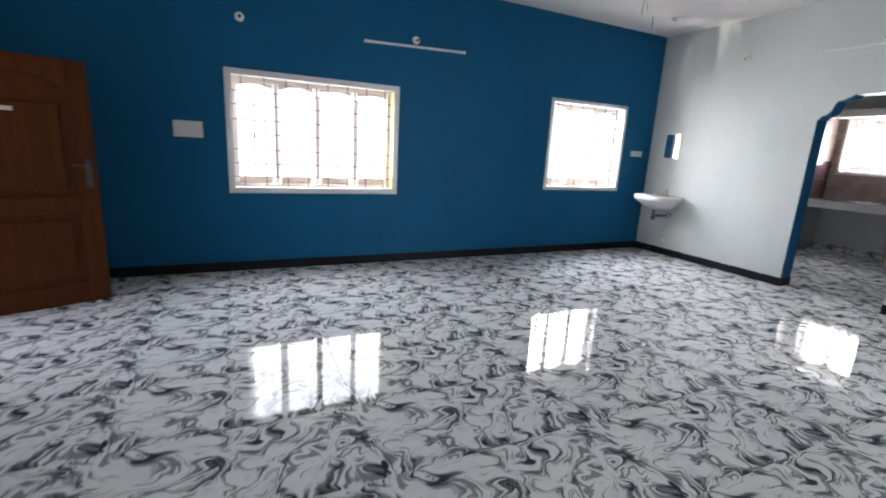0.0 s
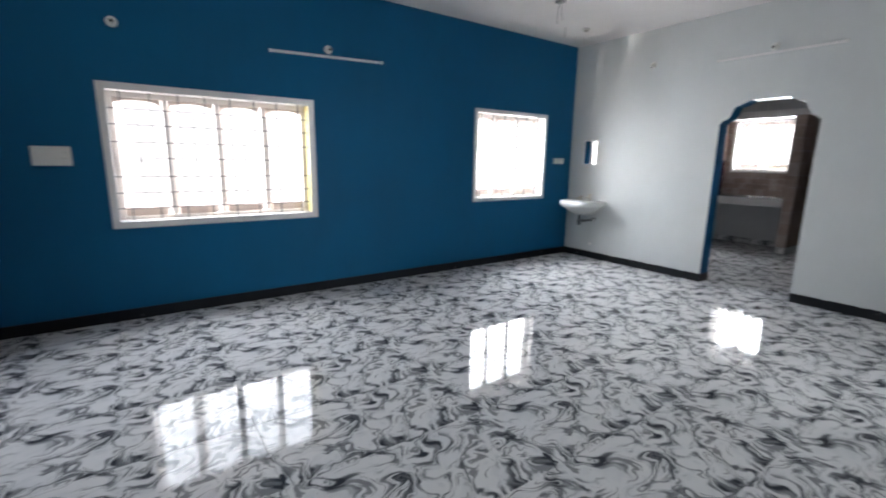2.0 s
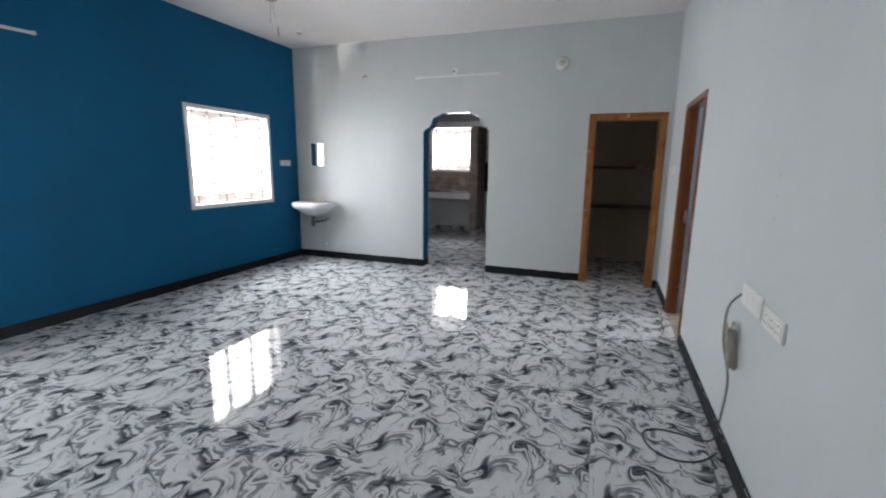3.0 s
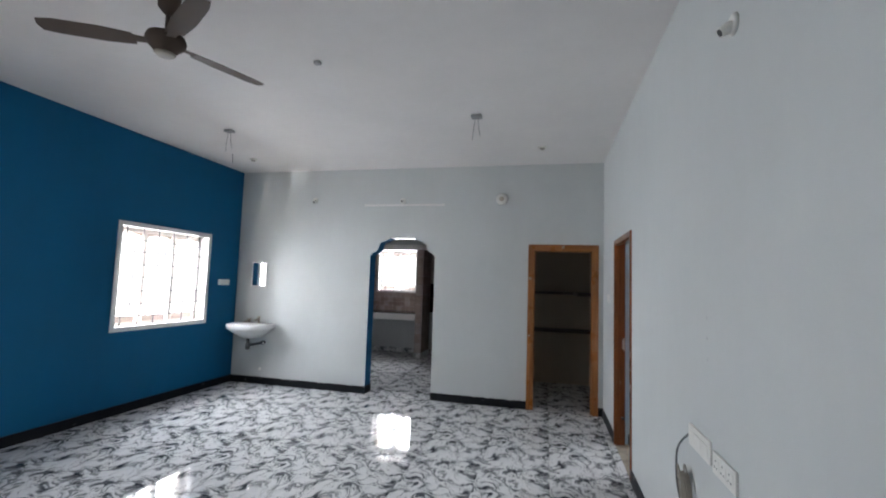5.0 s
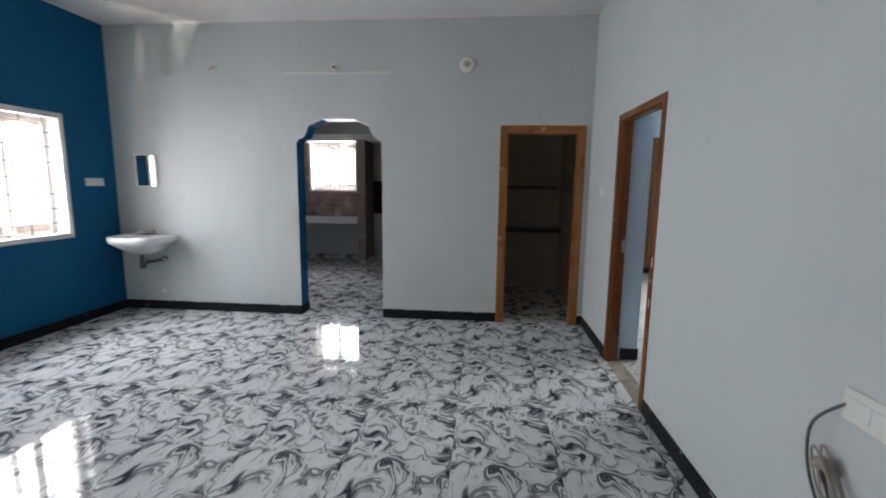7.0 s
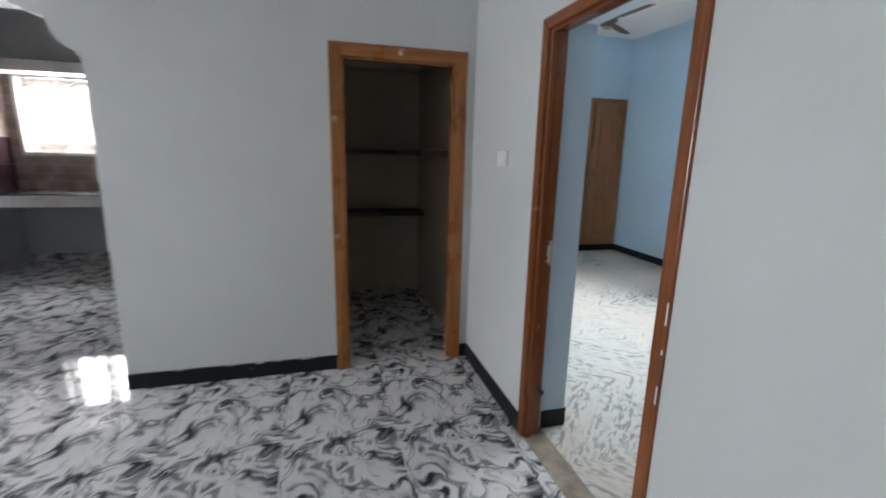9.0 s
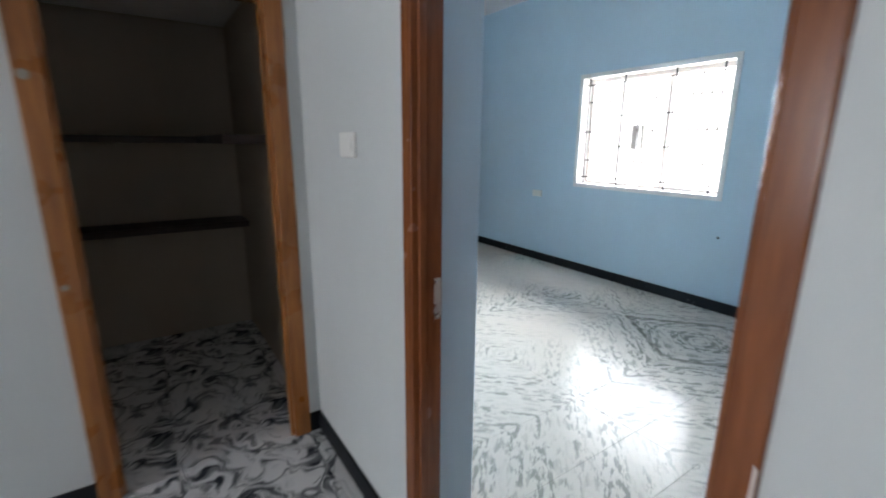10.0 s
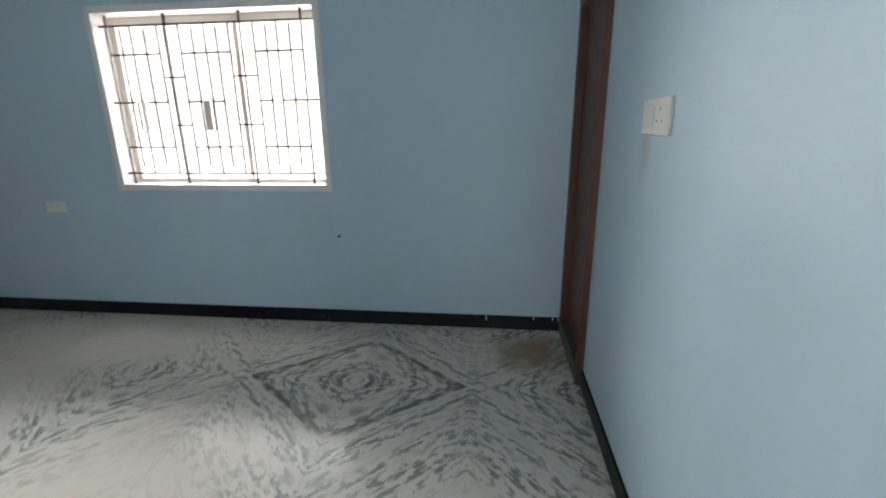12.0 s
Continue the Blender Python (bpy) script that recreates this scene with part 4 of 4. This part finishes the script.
# ceiling fans
def ceiling_fan(m, angles, label):
    fan = thing("ceiling_fan", m, label, "fan", "ceiling fans")
    bm = bmesh.new()
    lathe(bm, [(0.012, 0.05), (0.012, 0.25)])
    part("down_rod", bm, FANB, fan)
    bm = bmesh.new()
    lathe(bm, [(0.018, 0.17), (0.055, 0.21), (0.06, 0.285), (0.06, 0.289)])
    part("canopy", bm, FANB, fan)
    bm = bmesh.new()
    lathe(bm, [(0.02, -0.062), (0.055, -0.055), (0.075, -0.03), (0.098, -0.01), (0.105, 0.015), (0.095, 0.04), (0.05, 0.058), (0.016, 0.065)])
    part("motor", bm, FANB, fan, "brown enamel motor with pale cap")
    bm = bmesh.new()
    lathe(bm, [(0.01, -0.078), (0.045, -0.074), (0.056, -0.063)])
    part("motor_cap", bm, CABLE, fan, "pale bottom cap")
    for ang in angles:
        bm = bmesh.new()
        mm = pose(0, 0, 0, 0, 0, ang)
        pts = [(0.155, -0.045), (0.30, -0.058), (0.52, -0.055), (0.60, -0.045), (0.612, 0.0), (0.60, 0.045), (0.52, 0.062), (0.30, 0.066), (0.155, 0.05)]
        tilt = math.tan(radians(9))
        extrude_profile(bm, pts, 0.0, 0.004, lambda u, v, d: mm @ Vector((u, v, d + v * tilt - 0.004)))
        blade = part("blade", bm, FANB, fan, "", 0.001)
        bm = bmesh.new()
        extrude_profile(bm, [(0.08, -0.022), (0.2, -0.03), (0.2, 0.03), (0.08, 0.022)], 0.004, 0.009, lambda u, v, d: mm @ Vector((u, v, d + v * tilt - 0.004)))
        part("blade_arm", bm, FANB, blade)
    return fan


ceiling_fan(pose(2.44, -3.845, 2.868), (69, 209, 329), "brown three-blade ceiling fan at rest in the hall")
ceiling_fan(pose(7.26, 1.57, 2.868), (275, 35, 155), "brown three-blade ceiling fan at rest in the bedroom")

# ceiling boxes with loose wires, roses
def ceiling_box(x, y, s, wires, label):
    root = thing("ceiling_junction_box", pose(x, y, H), label, "junction box", "ceiling boxes")
    block("cover", (-s, s, -s * 0.8, s * 0.8, -0.025, 0), GREYPL, root, "", 0.004)
    for k in range(wires):
        dx = (k - (wires - 1) / 2) * 0.03
        cable("wire", [(dx, 0, -0.02), (dx * 1.2, 0.01, -0.09), (dx * 2, -0.01, -0.16), (dx * 2.4, 0.012, -0.23 + 0.03 * k)], 0.0022, COPPER, root)
    return root


ceiling_box(1.159, -1.77, 0.045, 2, "grey ceiling junction box with two dangling wires")
ceiling_box(3.908, -1.795, 0.05, 2, "grey ceiling junction box with two dangling wires")
ceiling_box(2.91, -3.0, 0.024, 0, "small grey ceiling cover plate")
for x, y in ((4.509, -0.751), (0.675, -0.698)):
    rose = thing("ceiling_rose", pose(x, y, H), "round white ceiling light cover", "ceiling rose", "ceiling roses")
    bm = bmesh.new()
    lathe(bm, [(0.05, 0), (0.052, -0.012), (0.035, -0.022)])
    part("base", bm, PLASTIC, rose)
    bm = bmesh.new()
    lathe(bm, [(0.032, -0.0215), (0.022, -0.03), (0.004, -0.032)])
    part("cap", bm, CABLE, rose)
hook = thing("ceiling_hook", pose(0.552, -0.96, H), "short wire hook hanging from the ceiling", "hook")
cable("wire", [(0, 0, 0), (0.01, 0, -0.05), (-0.01, 0.01, -0.09), (0.012, 0, -0.12)], 0.004, COPPER, hook)

# cable hanging from the socket, with its tied coil and loop on the floor
cord = thing("hanging_cable", pose(XR, -3.42, 0), "beige grey cable with tied coil hanging to the floor", "cable")
cable("lead", [(-0.012, 0.004, 0.868), (-0.028, 0.02, 0.845), (-0.05, 0.075, 0.79), (-0.05, 0.085, 0.71), (-0.06, 0.05, 0.61), (-0.05, 0.0, 0.53), (-0.025, -0.02, 0.44), (-0.02, 0.03, 0.25), (-0.02, 0.08, 0.10), (-0.03, 0.06, 0.015), (-0.12, 0.10, 0.006), (-0.30, 0.14, 0.006),
               (-0.40, 0.06, 0.006), (-0.36, -0.10, 0.006), (-0.24, -0.17, 0.006), (-0.10, -0.12, 0.006), (-0.03, 0.0, 0.006)], 0.005, DARKPL, cord)
rnd = random.Random(4)
for k in range(7):
    a, b = 0.034 + rnd.uniform(-0.010, 0.010), 0.118 + rnd.uniform(-0.02, 0.012)
    cx, cz, off = rnd.uniform(-0.012, 0.012), 0.595 + rnd.uniform(-0.012, 0.012), -0.016 - 0.006 * k
    pts = []
    for j in range(10):
        t = 2 * math.pi * j / 10
        u, v = a * math.cos(t), b * math.sin(t)
        pts.append((off + rnd.uniform(-0.004, 0.004), -0.015 + cx + u * 0.85 + v * 0.52, cz + v * 0.85 - u * 0.3))
    cable("coil", pts, 0.0036, CABLE, cord, True)
bm = bmesh.new()
tube(bm, (-0.036, 0.0, 0.665), (-0.036, 0.06, 0.645), 0.02, 0.02, 12)
part("tie", bm, CABLE, cord)

# wall marks on the side wall: three plugged screw holes
for z in (1.459, 1.369, 1.275):
    bm = bmesh.new()
    lathe(bm, [(0.009, 0), (0.007, 0.0015), (0.003, 0.002)], Matrix.Translation((XR, -3.64, z - 0.02)) @ EAST @ pose(0, 0, 0, 90, 0, 0), 10)
    tagged(finish("wall_plug", bm, KGREY), "white filled screw hole in the grey wall", "wall plug", "wall plugs")
bm = bmesh.new()
lathe(bm, [(0.011, 0), (0.011, 0.002)], Matrix.Translation((XW, -0.242, 0.665)) @ EAST @ pose(0, 0, 0, 90, 0, 0), 12)
tagged(finish("wall_hole", bm, BLACK), "small black cable hole in the blue wall", "hole")

# ---- bedroom cupboard ----
cup = thing("built_in_cupboard", pose(0, YC, 0), "honey brown panelled wooden built-in cupboard", "cupboard")
CX0, CT = 5.79, 2.312
block("carcass", (CX0, XW, 0.03, 0.48, 0.10, CT), CUPB, cup)
block("top_rail", (CX0, XW, 0.0, 0.03, CT - 0.075, CT), CUPB, cup, "", 0.004)
block("bottom_rail", (CX0, XW, 0.0, 0.03, 0.10, 0.15), CUPB, cup, "", 0.004)
DW = (XW - CX0) / 5
for k in range(5):
    x0, x1 = CX0 + k * DW, CX0 + (k + 1) * DW
    block("stile", (x0, x0 + 0.035, 0.0, 0.03, 0.15, CT - 0.075), CUPB, cup, "", 0.003)
    if k == 4:
        block("stile", (x1 - 0.03, x1, 0.0, 0.03, 0.15, CT - 0.075), CUPB, cup, "", 0.003)
    a, b = x0 + 0.04, x1 - (0.035 if k == 4 else 0.005)
    z0, z1 = 0.155, CT - 0.08
    bm = bmesh.new()
    box(bm, a, b, -0.004, 0.024, z0, z1)
    door = part("door", bm, CUPB, cup, "", 0.003)
    s = 0.085
    for nm, dims in (("stile", (a, a + s, -0.030, -0.004, z0, z1)), ("stile", (b - s, b, -0.030, -0.004, z0, z1)), ("rail", (a + s, b - s, -0.030, -0.004, z0, z0 + s)), ("rail", (a + s, b - s, -0.030, -0.004, 0.93, 1.02))):
        block(nm, dims, CUPB, door, "", 0.005)
    bm = bmesh.new()
    c, hw = (a + b) / 2, (b - a) / 2 - s
    pts = [(a + s, z1), (a + s, z1 - 0.17)] + [(c - hw * math.cos(math.pi * j / 10), z1 - 0.17 + 0.085 * math.sin(math.pi * j / 10)) for j in range(1, 10)] + [(b - s, z1 - 0.17), (b - s, z1)]
    extrude_profile(bm, pts, -0.030, -0.004, lambda u, v, d: (u, d, v))
    part("arched_rail", bm, CUPB, door, "", 0.004)
    block("panel", (a + s + 0.03, b - s - 0.03, -0.022, -0.004, z0 + s + 0.03, 0.93 - 0.03), CUPB, door, "", 0.014)
    block("panel", (a + s + 0.03, b - s - 0.03, -0.022, -0.004, 1.02 + 0.03, z1 - 0.20), CUPB, door, "", 0.014)
    if k % 2 == 0:
        block("handle", (a + 0.03, a + 0.045, -0.050, -0.030, 1.16, 1.28), BRONZE, door, "dark pull handle", 0.003)
    else:
        block("handle", (b - 0.045, b - 0.03, -0.050, -0.030, 1.16, 1.28), BRONZE, door, "dark pull handle", 0.003)

# ---- the house across the yard ----
house = thing("neighbour_house", pose(14.0, 4.3, -0.45), "white neighbouring house with narrow windows", "house")
bm = bmesh.new()
box(bm, 0, 0.2, -9, 9, 0, 7.4)
part("wall", bm, OUTER, house)
block("roof", (-0.3, 6.0, -9.3, 9.3, 7.4, 7.6), OUTER, house)
for y in (-0.42, 1.0):
    block("window", (-0.16, 0.0, y, y + 0.2, 1.82, 2.35), BLACK, house, "dark narrow window in a deep frame", 0.01)

for m, label in ((pose(-5.5, -2.0, -0.45, 0, 0, 180), "plain white neighbouring house wall across the lane"), (pose(1.2, 8.5, -0.45, 0, 0, 90), "plain white neighbouring house wall behind the kitchen")):
    other = thing("neighbour_house", m, label, "house")
    block("wall", (0, 0.25, -12, 12, 0, 4.5), OUTER, other)
    block("roof", (-0.3, 5.0, -12.2, 12.2, 4.5, 4.7), OUTER, other)

# ---- tiles: pieces of the floors and walls ----
def tiled_floor(name, cells, size, mat, label, gap=0.0016, thick=0.012):
    root = thing(name, pose(0, 0, 0), label, "floor", "", "structure")
    meshes = {}
    for x0, x1, y0, y1, ox, oy in cells:
        key = tuple(round(v, 3) for v in (x0 - ox, x1 - ox, y0 - oy, y1 - oy))
        if key not in meshes:
            bm = bmesh.new()
            g, c = gap / 2, 0.0008
            lo = [(x0 - ox + g, y0 - oy + g), (x1 - ox - g, y0 - oy + g), (x1 - ox - g, y1 - oy - g), (x0 - ox + g, y1 - oy - g)]
            hi = [(x0 - ox + g + c, y0 - oy + g + c), (x1 - ox - g - c, y0 - oy + g + c), (x1 - ox - g - c, y1 - oy - g - c), (x0 - ox + g + c, y1 - oy - g - c)]
            a = [bm.verts.new((x, y, -thick)) for x, y in lo]
            b = [bm.verts.new((x, y, -c)) for x, y in lo]
            t = [bm.verts.new((x, y, 0)) for x, y in hi]
            bm.faces.new(t)
            for k in range(4):
                j = (k + 1) % 4
                bm.faces.new((a[k], a[j], b[j], b[k]))
                bm.faces.new((b[k], b[j], t[j], t[k]))
            bmesh.ops.recalc_face_normals(bm, faces=bm.faces[:])
            me = bpy.data.meshes.new("tile")
            bm.to_mesh(me)
            bm.free()
            me.materials.append(mat)
            meshes[key] = me
        ob = new("tile", meshes[key])
        ob.location = (ox, oy, 0)
        ob.parent = root
    return root


TX, TY, OX, OY = 0.578, 1.14, 0.0, -6.465


def grid_cells(x0, x1, y0, y1, sx, sy, ox, oy):
    out = []
    for i in range(math.floor((x0 - ox) / sx), math.ceil((x1 - ox) / sx)):
        for j in range(math.floor((y0 - oy) / sy), math.ceil((y1 - oy) / sy)):
            a, b = max(x0, ox + i * sx), min(x1, ox + (i + 1) * sx)
            c, d = max(y0, oy + j * sy), min(y1, oy + (j + 1) * sy)
            if b - a > 0.004 and d - c > 0.004:
                out.append((a, b, c, d, ox + (i + 0.5) * sx, oy + (j + 0.5) * sy))
    return out


cells = grid_cells(0, XR, YN, 0, TX, TY, OX, OY)
cells += grid_cells(AC - AH, AC + AH, 0, YF, TX, TY, OX, OY)
cells += grid_cells(4.344, 5.213, 0.004, YF, TX, TY, OX, OY)
cells += grid_cells(KX, KR, YF, KY, TX, TY, OX, OY)
cells += grid_cells(KR + 0.12, XR, YF, SY, TX, TY, OX, OY)
tiled_floor("floor_hall", cells, (TX, TY), TILE, "polished white tiles with charcoal swirls")
tiled_floor("floor_bedroom", grid_cells(5.40, XB, YD, -0.935, 1.4, 0.68, 8.02, -0.56) + grid_cells(XB, XW, YR, -0.935, 1.4, 0.68, 8.02, -0.56) + grid_cells(XB, XW, -0.935, YC, 1.4, 0.68, 8.02, -0.56), (1.4, 0.68), MARBLE, "book-matched greenish white marble slabs", 0.0007)


def wall_tiles(parent, axis, a0, a1, z0, z1, d, sign, sa, sz, mats, gap=0.003):
    """Glazed tiles standing 6 mm proud of a wall."""
    cache = {}
    rnd = random.Random(7)
    z = z0
    while z < z1 - 1e-3:
        q1 = min(z1, z + sz)
        a = a0
        while a < a1 - 1e-3:
            b = min(a1, a + sa)
            mt = mats[rnd.randrange(len(mats))]
            key = (round(b - a, 3), round(q1 - z, 3), mt.name)
            if key not in cache:
                bm = bmesh.new()
                u, v = b - a - gap, q1 - z - gap
                if axis == "x":
                    box(bm, 0, u, 0, sign * 0.006, 0, v)
                else:
                    box(bm, 0, sign * 0.006, 0, u, 0, v)
                bmesh.ops.recalc_face_normals(bm, faces=bm.faces[:])
                me = bpy.data.meshes.new("tile")
                bm.to_mesh(me)
                bm.free()
                me.materials.append(mt)
                cache[key] = me
            ob = new("tile", cache[key])
            ob.location = (a, d, z) if axis == "x" else (d, a, z)
            ob.parent = parent
            a = b
        z = q1


BEIGE2 = plain("pale_beige_wall_tile", (0.38, 0.32, 0.29), 0.12, 0, 0.2, 5)
for glazed in (BEIGE, BEIGE2, MAROON):
    glazed.node_tree.nodes["Principled BSDF"].inputs["Specular IOR Level"].default_value = 0.06
splash = thing("kitchen_splashback", pose(0, 0, 0), "beige brown mosaic tiles on the kitchen walls", "tiles", "", "structure")
wall_tiles(splash, "x", KX, 1.905, 0.915, 1.325, KY, -1, 0.10, 0.10, [BEIGE, BEIGE2])
wall_tiles(splash, "x", KX + 0.006, 0.78, 1.325, 2.262, KY, -1, 0.10, 0.10, [BEIGE, BEIGE2])
wall_tiles(splash, "x", 1.74, 1.905, 1.325, 2.262, KY, -1, 0.10, 0.10, [BEIGE, BEIGE2])
wall_tiles(pillar, "x", 1.905, 2.05, 0.10, 2.262, 3.12, -1, 0.145, 0.20, [BEIGE, BEIGE2])
wall_tiles(pillar, "y", 3.12, KY, 0.10, 2.262, 2.05, 1, 0.21, 0.20, [BEIGE])
dado = thing("kitchen_dado", pose(0, 0, 0), "maroon glazed dado tiles with beige tiles above", "tiles", "", "structure")
wall_tiles(dado, "x", 2.056, KR, 0.91, 1.545, KY, -1, 0.45, 0.317, [MAROON])
wall_tiles(dado, "x", 2.056, KR, 1.545, 2.262, KY, -1, 0.45, 0.24, [BEIGE2])
wall_tiles(dado, "y", 0.6, KY - 0.006, 0.91, 1.545, KX, 1, 0.45, 0.317, [MAROON])
wall_tiles(dado, "y", 0.6, KY - 0.006, 1.545, 2.262, KX, 1, 0.45, 0.24, [BEIGE])
wall_tiles(dado, "y", 2.2, 3.12, 0.60, 0.90, KX, 1, 0.30, 0.30, [CERAMIC])
kitchen_skirting = thing("kitchen_skirting", pose(0, 0, 0), "swirl-printed tile skirting along the kitchen wall", "skirting", "", "structure")
wall_tiles(kitchen_skirting, "x", KX, 1.905, 0.0, 0.10, KY, -1, TX, 0.10, [TILE])
wall_tiles(kitchen_skirting, "x", 2.056, KR, 0.0, 0.10, KY, -1, TX, 0.10, [TILE])
wall_tiles(kitchen_skirting, "x", 1.905, 2.05, 0.0, 0.10, 3.12, -1, 0.145, 0.10, [TILE])
